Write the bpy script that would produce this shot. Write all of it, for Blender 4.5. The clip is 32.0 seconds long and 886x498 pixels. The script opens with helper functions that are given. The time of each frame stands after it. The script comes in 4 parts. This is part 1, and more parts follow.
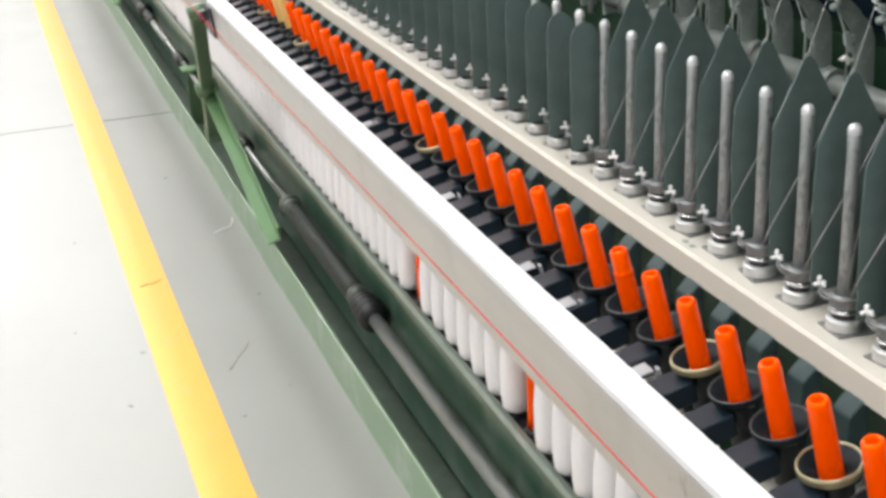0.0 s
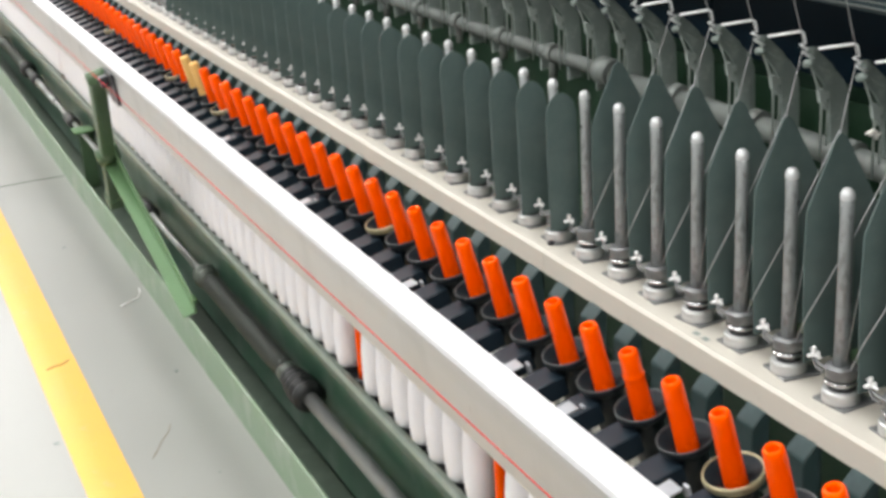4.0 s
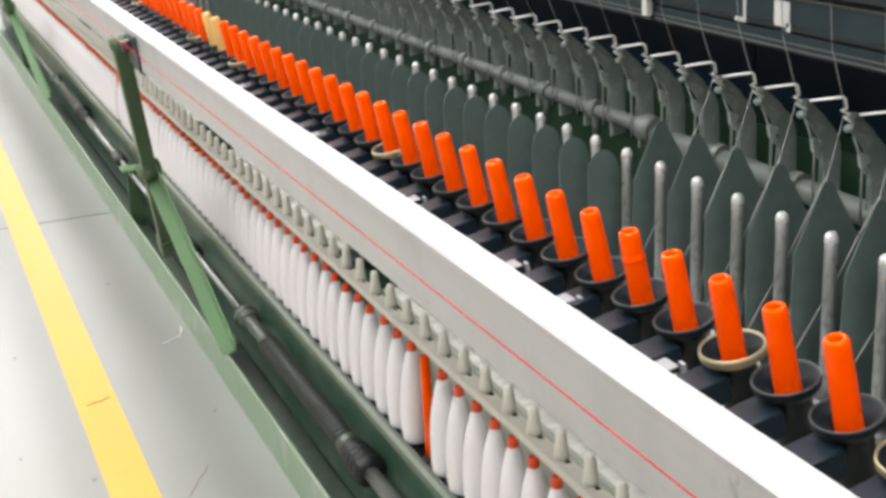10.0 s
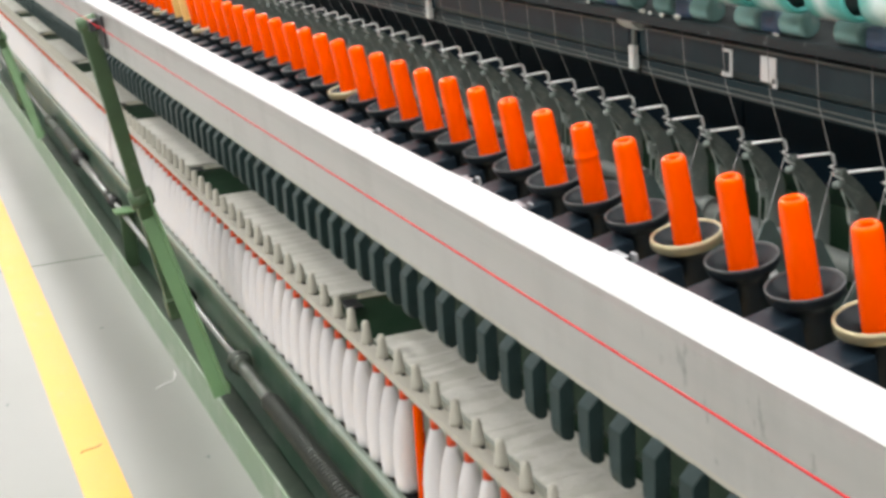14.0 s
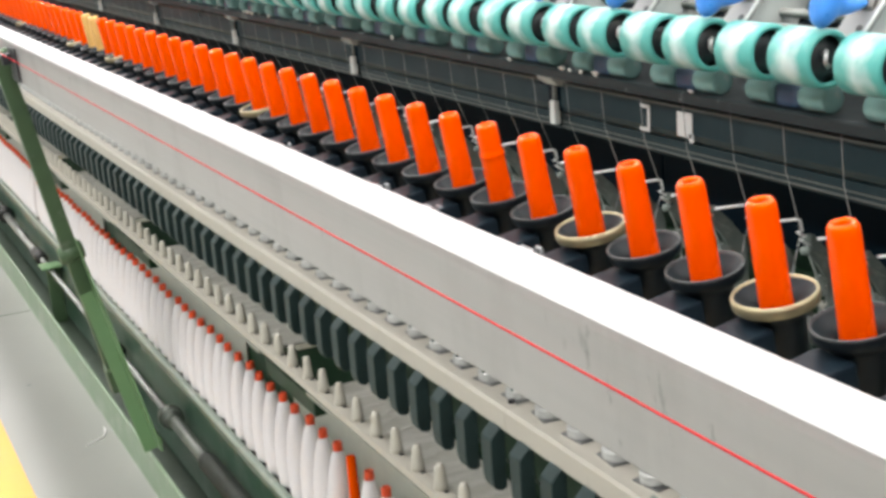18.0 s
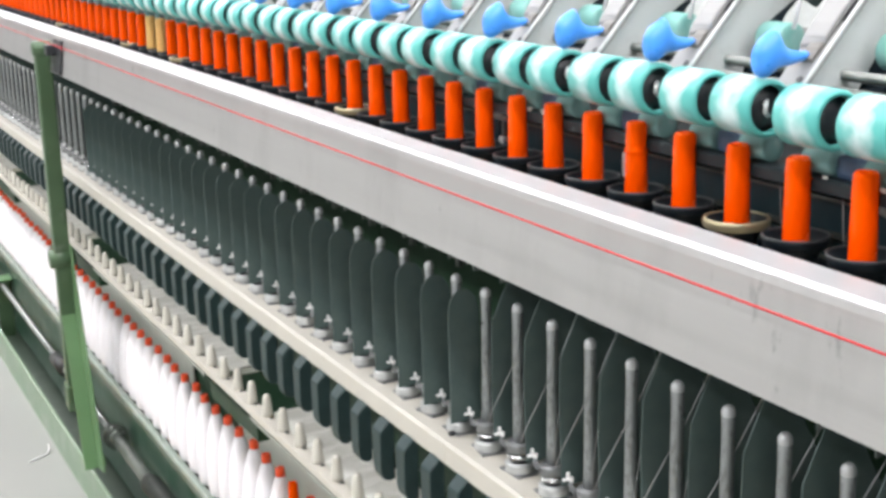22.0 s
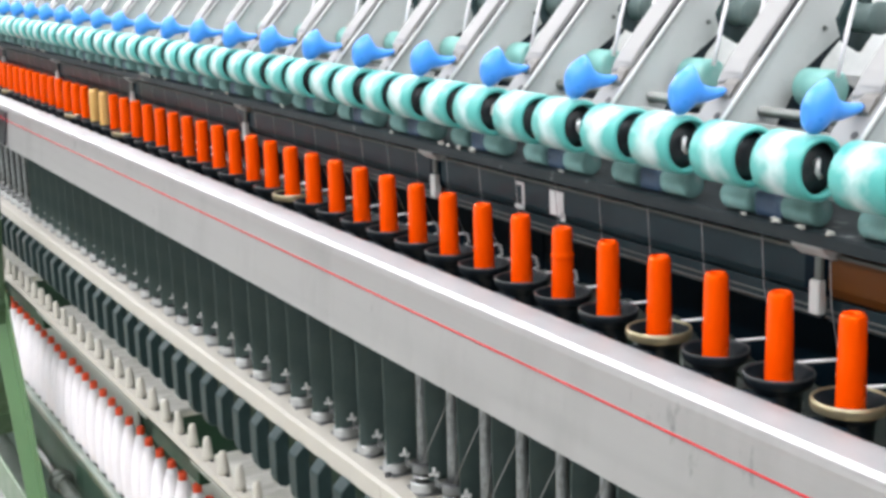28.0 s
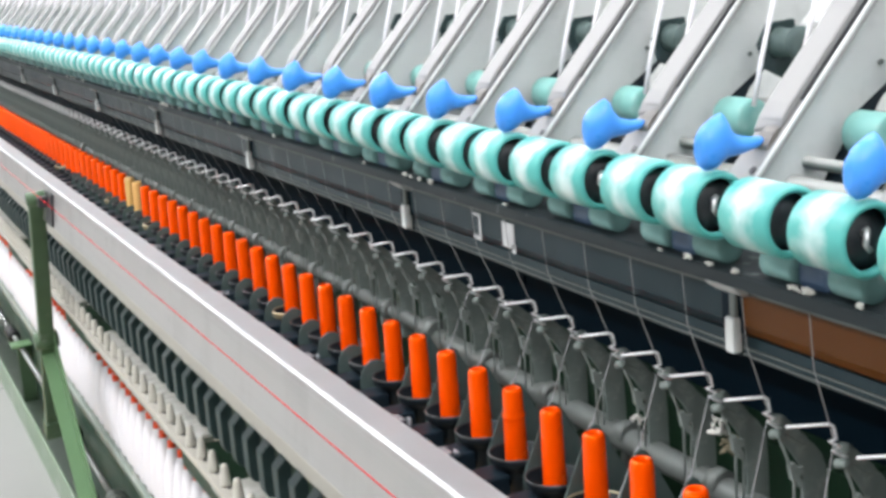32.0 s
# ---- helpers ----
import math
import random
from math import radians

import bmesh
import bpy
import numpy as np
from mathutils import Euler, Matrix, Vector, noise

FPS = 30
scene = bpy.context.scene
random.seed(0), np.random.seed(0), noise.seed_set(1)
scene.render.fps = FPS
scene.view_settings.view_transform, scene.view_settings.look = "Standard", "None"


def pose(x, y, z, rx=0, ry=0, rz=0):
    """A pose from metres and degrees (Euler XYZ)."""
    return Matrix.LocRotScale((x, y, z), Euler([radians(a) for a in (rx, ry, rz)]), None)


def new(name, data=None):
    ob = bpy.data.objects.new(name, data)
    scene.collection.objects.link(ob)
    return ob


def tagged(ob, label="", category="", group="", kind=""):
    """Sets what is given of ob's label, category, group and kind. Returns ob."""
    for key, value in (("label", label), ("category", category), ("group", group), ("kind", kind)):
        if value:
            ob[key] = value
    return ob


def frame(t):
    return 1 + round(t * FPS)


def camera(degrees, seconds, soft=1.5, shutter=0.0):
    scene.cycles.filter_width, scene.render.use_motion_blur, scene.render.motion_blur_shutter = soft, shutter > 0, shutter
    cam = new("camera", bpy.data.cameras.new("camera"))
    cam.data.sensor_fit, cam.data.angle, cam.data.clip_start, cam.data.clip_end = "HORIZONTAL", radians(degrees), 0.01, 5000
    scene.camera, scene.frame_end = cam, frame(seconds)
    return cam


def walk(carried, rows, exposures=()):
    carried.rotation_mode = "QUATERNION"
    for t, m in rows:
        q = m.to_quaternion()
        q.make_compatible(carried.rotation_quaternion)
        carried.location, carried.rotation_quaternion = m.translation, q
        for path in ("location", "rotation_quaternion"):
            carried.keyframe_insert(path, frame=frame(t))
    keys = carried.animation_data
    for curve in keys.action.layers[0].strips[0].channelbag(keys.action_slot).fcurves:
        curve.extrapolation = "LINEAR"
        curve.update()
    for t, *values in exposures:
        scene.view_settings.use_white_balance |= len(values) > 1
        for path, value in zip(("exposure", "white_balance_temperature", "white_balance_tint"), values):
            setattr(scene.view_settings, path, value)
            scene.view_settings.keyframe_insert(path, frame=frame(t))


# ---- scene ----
cam = camera(35.890, 32.0, soft=3.4)
PATH = [
    (0.0, -0.6658, -1.4284, 1.3420, -18.792, -21.104, 2.882),
    (0.5, -0.6789, -1.3093, 1.3490, -19.157, -20.916, 2.258),
    (1.0, -0.7102, -1.2070, 1.3561, -19.982, -20.567, 2.773),
    (1.5, -0.7179, -1.2029, 1.3520, -21.015, -20.234, 2.924),
    (2.0, -0.6999, -1.2381, 1.3538, -22.164, -19.962, 3.065),
    (2.5, -0.7029, -1.2463, 1.3578, -23.463, -19.936, 4.287),
    (3.0, -0.7065, -1.2461, 1.3528, -24.008, -19.898, 3.700),
    (3.5, -0.7044, -1.2441, 1.3557, -24.398, -20.061, 3.871),
    (5.5, -0.6943, -1.2493, 1.3633, -23.345, -19.214, 3.544),
    (6.0, -0.6942, -1.2502, 1.3659, -23.115, -18.964, 3.466),
    (6.5, -0.6956, -1.2511, 1.3724, -22.923, -18.673, 3.301),
    (7.0, -0.6979, -1.2543, 1.3721, -22.814, -18.478, 3.558),
    (7.5, -0.7026, -1.2621, 1.3736, -22.664, -18.306, 3.432),
    (8.0, -0.7021, -1.2579, 1.3748, -22.509, -18.226, 3.426),
    (8.5, -0.7028, -1.2576, 1.3717, -22.289, -18.029, 3.308),
    (9.0, -0.7075, -1.2565, 1.3759, -22.380, -18.076, 3.424),
    (9.5, -0.7073, -1.2583, 1.3735, -22.317, -18.043, 3.184),
    (10.0, -0.7064, -1.2575, 1.3739, -22.202, -18.050, 2.981),
    (10.5, -0.7025, -1.2532, 1.3725, -22.091, -18.100, 2.850),
    (11.0, -0.6989, -1.2504, 1.3774, -21.957, -18.081, 2.721),
    (11.5, -0.6999, -1.2467, 1.3809, -21.813, -17.879, 2.420),
    (12.0, -0.7040, -1.2486, 1.3809, -21.857, -17.592, 2.308),
    (12.5, -0.6995, -1.2484, 1.3842, -22.043, -17.426, 2.847),
    (13.0, -0.7019, -1.2496, 1.3889, -22.104, -17.180, 2.845),
    (13.5, -0.6970, -1.2473, 1.3952, -22.322, -17.041, 3.339),
    (14.0, -0.6890, -1.2444, 1.3937, -22.461, -16.705, 3.463),
    (14.5, -0.6915, -1.2492, 1.3934, -22.795, -16.434, 3.432),
    (16.5, -0.6895, -1.2460, 1.4014, -24.243, -15.876, 3.365),
    (17.0, -0.6896, -1.2553, 1.4042, -24.616, -15.569, 3.406),
    (17.5, -0.6917, -1.2589, 1.4091, -25.233, -15.462, 3.846),
    (18.0, -0.6913, -1.2586, 1.4109, -25.626, -15.109, 3.963),
    (18.5, -0.6915, -1.2587, 1.4109, -25.785, -14.750, 3.720),
    (19.0, -0.6889, -1.2561, 1.4074, -25.862, -14.528, 3.265),
    (19.5, -0.6895, -1.2543, 1.4057, -26.049, -14.647, 3.149),
    (20.0, -0.6847, -1.2560, 1.4015, -25.779, -14.459, 2.195),
    (20.5, -0.6779, -1.2619, 1.4038, -25.740, -14.435, 1.806),
    (21.0, -0.6787, -1.2653, 1.4088, -26.135, -14.615, 2.212),
    (21.5, -0.6795, -1.2661, 1.4136, -26.451, -14.364, 1.797),
    (22.0, -0.6794, -1.2673, 1.4183, -26.807, -14.112, 1.626),
    (22.5, -0.6783, -1.2702, 1.4195, -27.049, -13.644, 1.561),
    (23.0, -0.6825, -1.2711, 1.4256, -27.566, -13.306, 2.020),
    (23.5, -0.6825, -1.2744, 1.4277, -27.635, -12.768, 1.968),
    (24.0, -0.6777, -1.2770, 1.4278, -28.031, -12.372, 2.447),
    (24.5, -0.6673, -1.2745, 1.4251, -27.969, -11.848, 2.470),
    (25.0, -0.6503, -1.2654, 1.4217, -28.012, -11.578, 2.548),
    (25.5, -0.6495, -1.2657, 1.4247, -28.312, -11.893, 2.332),
    (27.5, -0.6495, -1.2743, 1.4192, -28.544, -12.652, 2.665),
    (28.0, -0.6469, -1.2734, 1.4173, -28.523, -12.620, 1.892),
    (28.5, -0.6441, -1.2732, 1.4180, -28.673, -12.475, 2.897),
    (29.0, -0.6296, -1.2911, 1.4187, -27.103, -12.451, 3.359),
    (29.5, -0.6104, -1.3175, 1.4162, -25.467, -12.761, 4.001),
    (30.0, -0.5969, -1.3015, 1.4305, -25.227, -13.582, 4.514),
    (30.5, -0.5859, -1.2558, 1.4216, -25.816, -12.595, 4.034),
    (31.0, -0.5557, -1.2922, 1.4225, -25.494, -12.111, 3.231),
    (31.5, -0.5342, -1.3224, 1.4373, -25.783, -12.494, 3.600),
    (32.0, -0.5147, -1.3201, 1.4357, -24.705, -12.290, 4.284),
]
walk(cam, [(t, pose(x, y, z, 90 + pitch, roll, yaw)) for t, x, y, z, yaw, pitch, roll in PATH],
     exposures=((0, 0.06, 6800, 13.5), (8, 0.08, 6850, 13.5), (10, 0.05, 6850, 13.5), (13, -0.04, 6950, 13.5), (18, -0.01, 6950, 13.5), (20, 0.02, 6800, 14.5), (21.5, 0.21, 6650, 15.5), (24, 0.23, 6550, 16.5), (27, 0.15, 6500, 16), (29, 0.07, 6500, 15.5), (32, 0.06, 6500, 15)))
BAR = [
    (0, -0.1040, 0.7865, 13.50),
    (2, -0.1055, 0.7870, 13.50),
    (3.5, -0.1075, 0.7865, 13.50),
    (4.6, -0.1085, 0.7890, 13.40),
    (5.5, -0.1090, 0.8071, 13.33),
    (6, -0.1152, 0.8250, 13.15),
    (7, -0.1218, 0.8617, 12.77),
    (8, -0.1291, 0.8964, 12.42),
    (9, -0.1378, 0.9276, 12.11),
    (10, -0.1443, 0.9600, 11.78),
    (11, -0.1521, 1.0023, 11.35),
    (12, -0.1605, 1.0394, 10.97),
    (13, -0.1674, 1.0748, 10.61),
    (14, -0.1743, 1.1063, 10.29),
    (14.5, -0.1786, 1.1187, 10.17),
    (15.5, -0.1830, 1.1460, 9.90),
    (16.5, -0.1865, 1.1578, 9.80),
    (18, -0.1880, 1.1575, 9.80),
    (19, -0.1870, 1.1575, 9.80),
    (19.5, -0.1774, 1.1598, 9.30),
    (20, -0.1114, 1.1651, 5.90),
    (20.5, -0.0490, 1.1683, 2.60),
    (21, 0.0030, 1.1685, 0.00),
    (23, 0.0035, 1.1685, 0.00),
    (24.5, 0.0035, 1.1671, 0.00),
    (25.5, 0.0035, 1.1600, 0.00),
    (27.5, 0.0035, 1.1216, 0.00),
    (28, 0.0035, 1.1077, 0.00),
    (29, 0.0035, 1.0748, 0.00),
    (30, 0.0025, 1.0385, 0.00),
    (30.5, 0.0025, 1.0208, 0.00),
    (31, 0.0020, 1.0075, 0.00),
    (31.5, 0.0000, 0.9979, 0.00),
    (32, 0.0000, 0.9921, 0.00),
]
SLIDE = [(0, 1.130), (4.6, 1.130), (6, 1.100), (7.5, 1.050), (9, 1.008), (11, 0.965), (13, 0.925), (16.5, 0.880), (20, 0.872), (25.5, 0.876), (28, 0.905), (30, 0.945), (32, 0.975)]

# ---- light ----
world = bpy.data.worlds.new("hall")
world.use_nodes = True
world.node_tree.nodes["Background"].inputs[0].default_value = (0.9, 0.96, 1.0, 1)
world.node_tree.nodes["Background"].inputs[1].default_value = 0.25
scene.world = world


def tube_light(name, x, y, z, length, width, watts):
    lamp = bpy.data.lights.new(name, "AREA")
    lamp.shape, lamp.size, lamp.size_y, lamp.energy = "RECTANGLE", width, length, watts
    lamp.color = (0.95, 0.975, 1.0)
    ob = new(name, lamp)
    ob.matrix_world = pose(x, y, z)
    return ob


for lx, watts in ((-3.4, 480), (-1.2, 350), (0.55, 190), (1.45, 210), (6.6, 420)):
    tube_light("ceiling_tube", lx, 6.5, 3.38, 21.0, 0.22, watts)
for ly in (-3.6, 2.6, 8.8, 15.0, 21.2):
    tube_light("aisle_tube", -0.30, ly, 3.38, 4.0, 0.24, 48)


# ---- materials ----
def material(name, colour, rough=0.5, metal=0.0, vary=0.12, scale=30.0, bump=0.0, bump_scale=200.0, dirt=None, dirt_scale=6.0,
             dirt_low=0.5, dirt_high=0.7, coat=0.0, island=0.0, stretch=(1, 1, 1), spec=0.5, rough_vary=0.1, tone=0.88):
    colour, spec = tuple(v * tone for v in colour), spec * tone
    dirt = dirt and tuple(v * tone for v in dirt)
    m = bpy.data.materials.new(name)
    m.use_nodes = True
    nt = m.node_tree
    b = nt.nodes["Principled BSDF"]
    b.inputs["Metallic"].default_value = metal
    b.inputs["Coat Weight"].default_value = coat
    b.inputs["Specular IOR Level"].default_value = spec
    tc = nt.nodes.new("ShaderNodeTexCoord")
    mp = nt.nodes.new("ShaderNodeMapping")
    mp.inputs["Scale"].default_value = stretch
    nt.links.new(tc.outputs["Object"], mp.inputs["Vector"])
    n1 = nt.nodes.new("ShaderNodeTexNoise")
    n1.inputs["Scale"].default_value, n1.inputs["Detail"].default_value = scale, 6
    nt.links.new(mp.outputs[0], n1.inputs["Vector"])
    mix = nt.nodes.new("ShaderNodeMix")
    mix.data_type = "RGBA"
    lo = tuple(max(0, v * (1 - vary)) for v in colour)
    hi = tuple(min(1, v * (1 + vary)) for v in colour)
    mix.inputs[6].default_value, mix.inputs[7].default_value = (*lo, 1), (*hi, 1)
    nt.links.new(n1.outputs["Fac"], mix.inputs[0])
    col = mix.outputs[2]
    if dirt:
        n2 = nt.nodes.new("ShaderNodeTexNoise")
        n2.inputs["Scale"].default_value, n2.inputs["Detail"].default_value = dirt_scale, 8
        n2.inputs["Roughness"].default_value = 0.65
        nt.links.new(mp.outputs[0], n2.inputs["Vector"])
        ramp = nt.nodes.new("ShaderNodeMapRange")
        ramp.inputs["From Min"].default_value, ramp.inputs["From Max"].default_value = dirt_low, dirt_high
        nt.links.new(n2.outputs["Fac"], ramp.inputs["Value"])
        mix2 = nt.nodes.new("ShaderNodeMix")
        mix2.data_type = "RGBA"
        mix2.inputs[7].default_value = (*dirt, 1)
        nt.links.new(ramp.outputs[0], mix2.inputs[0])
        nt.links.new(col, mix2.inputs[6])
        col = mix2.outputs[2]
    if island:
        info = nt.nodes.new("ShaderNodeObjectInfo")
        hsv = nt.nodes.new("ShaderNodeHueSaturation")
        mr = nt.nodes.new("ShaderNodeMapRange")
        mr.inputs["To Min"].default_value, mr.inputs["To Max"].default_value = 1 - island, 1 + island
        nt.links.new(info.outputs["Random"], mr.inputs["Value"])
        nt.links.new(mr.outputs[0], hsv.inputs["Value"])
        nt.links.new(col, hsv.inputs["Color"])
        col = hsv.outputs["Color"]
    nt.links.new(col, b.inputs["Base Color"])
    rr = nt.nodes.new("ShaderNodeMapRange")
    rr.inputs["To Min"].default_value, rr.inputs["To Max"].default_value = max(0.02, rough - rough_vary), min(1, rough + rough_vary)
    nt.links.new(n1.outputs["Fac"], rr.inputs["Value"])
    nt.links.new(rr.outputs[0], b.inputs["Roughness"])
    if bump:
        n3 = nt.nodes.new("ShaderNodeTexNoise")
        n3.inputs["Scale"].default_value, n3.inputs["Detail"].default_value = bump_scale, 4
        nt.links.new(mp.outputs[0], n3.inputs["Vector"])
        bp = nt.nodes.new("ShaderNodeBump")
        bp.inputs["Strength"].default_value, bp.inputs["Distance"].default_value = bump, 0.002
        nt.links.new(n3.outputs["Fac"], bp.inputs["Height"])
        nt.links.new(bp.outputs[0], b.inputs["Normal"])
    return m


M_FLOOR = material("polished_concrete", (0.308, 0.317, 0.292), 0.37, vary=0.10, scale=2.2, bump=0.05, bump_scale=60, dirt=(0.298, 0.302, 0.278),
                   dirt_scale=1.6, dirt_low=0.5, dirt_high=0.8, rough_vary=0.12)
M_TAPE = material("yellow_floor_paint", (0.78, 0.435, 0.060), 0.42, vary=0.08, scale=9, dirt=(0.55, 0.46, 0.2), dirt_scale=14, dirt_low=0.62, dirt_high=0.75, bump=0.1)
M_GREEN = material("green_machine_paint", (0.150, 0.285, 0.135), 0.4, vary=0.15, scale=12, dirt=(0.38, 0.46, 0.35), dirt_scale=7, dirt_low=0.56, dirt_high=0.85, bump=0.06)
M_GREEN_M = material("dusty_green_paint", (0.215, 0.315, 0.205), 0.42, vary=0.15, scale=12, dirt=(0.40, 0.45, 0.38), dirt_scale=9, dirt_low=0.5, dirt_high=0.8, bump=0.06)
M_DIM_FLOOR = material("dim_floor_green_grey", (0.066, 0.096, 0.070), 0.4, vary=0.3, scale=9, dirt=(0.115, 0.150, 0.115), dirt_scale=14, dirt_low=0.5, dirt_high=0.75)
M_GREEN_D = material("dark_green_paint", (0.07, 0.13, 0.065), 0.42, vary=0.2, scale=20, dirt=(0.2, 0.24, 0.19), dirt_scale=18, dirt_low=0.6, dirt_high=0.8)
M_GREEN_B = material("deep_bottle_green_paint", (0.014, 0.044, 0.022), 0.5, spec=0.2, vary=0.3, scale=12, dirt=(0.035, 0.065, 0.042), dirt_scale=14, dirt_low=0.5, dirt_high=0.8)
M_GREEN_G = material("dull_grey_green_paint", (0.36, 0.385, 0.335), 0.5, vary=0.2, scale=30, dirt=(0.42, 0.42, 0.37), dirt_scale=40, dirt_low=0.55, dirt_high=0.75)
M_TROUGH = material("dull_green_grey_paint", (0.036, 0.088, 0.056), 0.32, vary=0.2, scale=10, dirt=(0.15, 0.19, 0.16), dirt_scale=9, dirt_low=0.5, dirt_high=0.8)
M_GREEN_P = material("pale_dusty_green_paint", (0.33, 0.40, 0.34), 0.45, vary=0.12, scale=8, dirt=(0.5, 0.52, 0.48), dirt_scale=15, dirt_low=0.5, dirt_high=0.75)
M_ALU = material("brushed_aluminium", (0.555, 0.550, 0.540), 0.34, metal=0.74, vary=0.05, scale=40, stretch=(8, 0.15, 8), dirt=(0.50, 0.50, 0.49), dirt_scale=5,
                 dirt_low=0.5, dirt_high=0.8, bump=0.03, bump_scale=90)


def stains(m, colour, scale, stretch, low, high, most):
    """Blotches and faint runs laid over a material's base colour."""
    nt = m.node_tree
    base = nt.nodes["Principled BSDF"].inputs["Base Color"]
    old = base.links[0].from_socket
    tc = nt.nodes.new("ShaderNodeTexCoord")
    mp = nt.nodes.new("ShaderNodeMapping")
    mp.inputs["Scale"].default_value = stretch
    nt.links.new(tc.outputs["Object"], mp.inputs["Vector"])
    noise = nt.nodes.new("ShaderNodeTexNoise")
    noise.inputs["Scale"].default_value, noise.inputs["Detail"].default_value, noise.inputs["Roughness"].default_value = scale, 7, 0.6
    nt.links.new(mp.outputs[0], noise.inputs["Vector"])
    mr = nt.nodes.new("ShaderNodeMapRange")
    mr.inputs["From Min"].default_value, mr.inputs["From Max"].default_value, mr.inputs["To Max"].default_value = low, high, most
    nt.links.new(noise.outputs["Fac"], mr.inputs["Value"])
    mix = nt.nodes.new("ShaderNodeMix")
    mix.data_type = "RGBA"
    mix.inputs[7].default_value = (*colour, 1)
    nt.links.new(mr.outputs[0], mix.inputs[0])
    nt.links.new(old, mix.inputs[6])
    nt.links.new(mix.outputs[2], base)


stains(M_ALU, (0.34, 0.34, 0.33), 9.0, (1, 1, 0.35), 0.50, 0.72, 0.55)
stains(M_ALU, (0.12, 0.12, 0.12), 26.0, (1, 1, 0.5), 0.66, 0.74, 0.6)
stains(M_FLOOR, (0.262, 0.272, 0.25), 3.5, (1, 0.6, 1), 0.42, 0.85, 0.55)
stains(M_FLOOR, (0.12, 0.12, 0.11), 38.0, (1, 1, 1), 0.715, 0.75, 0.7)
stains(M_TAPE, (0.50, 0.38, 0.16), 22.0, (1, 0.6, 1), 0.62, 0.72, 0.5)
M_ALU_T = material("matt_aluminium", (0.53, 0.532, 0.538), 0.42, metal=0.5, vary=0.06, scale=40, dirt=(0.48, 0.48, 0.47), dirt_scale=12, dirt_low=0.5, dirt_high=0.8)
M_BEIGE = material("ivory_machine_paint", (0.57, 0.545, 0.475), 0.42, vary=0.05, scale=20, dirt=(0.42, 0.40, 0.34), dirt_scale=28, dirt_low=0.62, dirt_high=0.8, bump=0.05)
M_DUSTY = material("lint_covered_plate", (0.66, 0.66, 0.59), 0.8, vary=0.12, scale=40, dirt=(0.78, 0.78, 0.72), dirt_scale=22, dirt_low=0.45, dirt_high=0.7, bump=0.5, bump_scale=120)
M_PEG = material("ivory_plastic", (0.62, 0.60, 0.52), 0.45, vary=0.06, scale=60)
M_BLACK = material("black_plastic", (0.020, 0.022, 0.026), 0.38, vary=0.3, scale=40, dirt=(0.08, 0.085, 0.09), dirt_scale=30, dirt_low=0.55, dirt_high=0.8)
M_BLACK_D = material("dusty_black_plastic", (0.009, 0.018, 0.027), 0.40, spec=0.28, vary=0.2, scale=40, dirt=(0.050, 0.068, 0.085), dirt_scale=24, dirt_low=0.60, dirt_high=0.8)
M_CUP = material("dark_grey_rubber", (0.008, 0.013, 0.017), 0.40, spec=0.22, vary=0.2, scale=60, dirt=(0.028, 0.038, 0.044), dirt_scale=60, dirt_low=0.55, dirt_high=0.8)
M_GOLD = material("brassy_rim", (0.44, 0.385, 0.24), 0.32, metal=0.6, vary=0.1, scale=60)
M_ORANGE = material("orange_plastic", (1.0, 0.078, 0.0), 0.25, spec=1.0, vary=0.05, scale=25, island=0.06, dirt=(0.75, 0.10, 0.02), dirt_scale=60, dirt_low=0.6, dirt_high=0.8, tone=1.0)
M_ORANGE.node_tree.nodes["Principled BSDF"].inputs["Specular Tint"].default_value = (1.0, 0.30, 0.02, 1)
M_TAN = material("tan_plastic", (0.72, 0.42, 0.13), 0.4, vary=0.08, scale=25, tone=1.0)
M_TAN_D = material("dirty_tan_yarn", (0.34, 0.30, 0.20), 0.9, vary=0.3, scale=90)
M_TIP = material("matt_red_orange_plastic", (0.80, 0.080, 0.018), 0.45, vary=0.1, scale=60, island=0.08, tone=1.0)
M_YARN = material("white_wound_yarn", (0.89, 0.87, 0.895), 0.85, vary=0.03, scale=80, bump=0.35, bump_scale=500, stretch=(1, 1, 5), tone=0.96)
M_THREAD = material("white_thread", (0.42, 0.43, 0.43), 0.8)
M_STEEL = material("worn_steel", (0.37, 0.39, 0.39), 0.38, metal=0.6, vary=0.25, scale=60, stretch=(1, 1, 0.25), dirt=(0.25, 0.25, 0.24), dirt_scale=50, dirt_low=0.5, dirt_high=0.7)
M_CHROME = material("bright_steel", (0.72, 0.73, 0.74), 0.2, metal=1.0, vary=0.08, scale=80)
M_DARKSTEEL = material("dark_polished_steel", (0.27, 0.28, 0.285), 0.42, metal=0.6, vary=0.3, scale=80)
stains(M_STEEL, (0.10, 0.10, 0.095), 150.0, (1, 1, 0.55), 0.50, 0.62, 0.45)
M_CAP = material("rubbed_bright_steel", (0.60, 0.62, 0.62), 0.45, metal=0.4, vary=0.1, scale=90)
M_WASHER = material("pale_zinc_washer", (0.64, 0.66, 0.65), 0.33, metal=0.6, vary=0.12, scale=90)
M_ROD = material("oily_dull_steel", (0.30, 0.315, 0.30), 0.33, metal=0.8, vary=0.25, scale=50, dirt=(0.10, 0.11, 0.10), dirt_scale=30, dirt_low=0.5, dirt_high=0.75, stretch=(1, 0.2, 1))
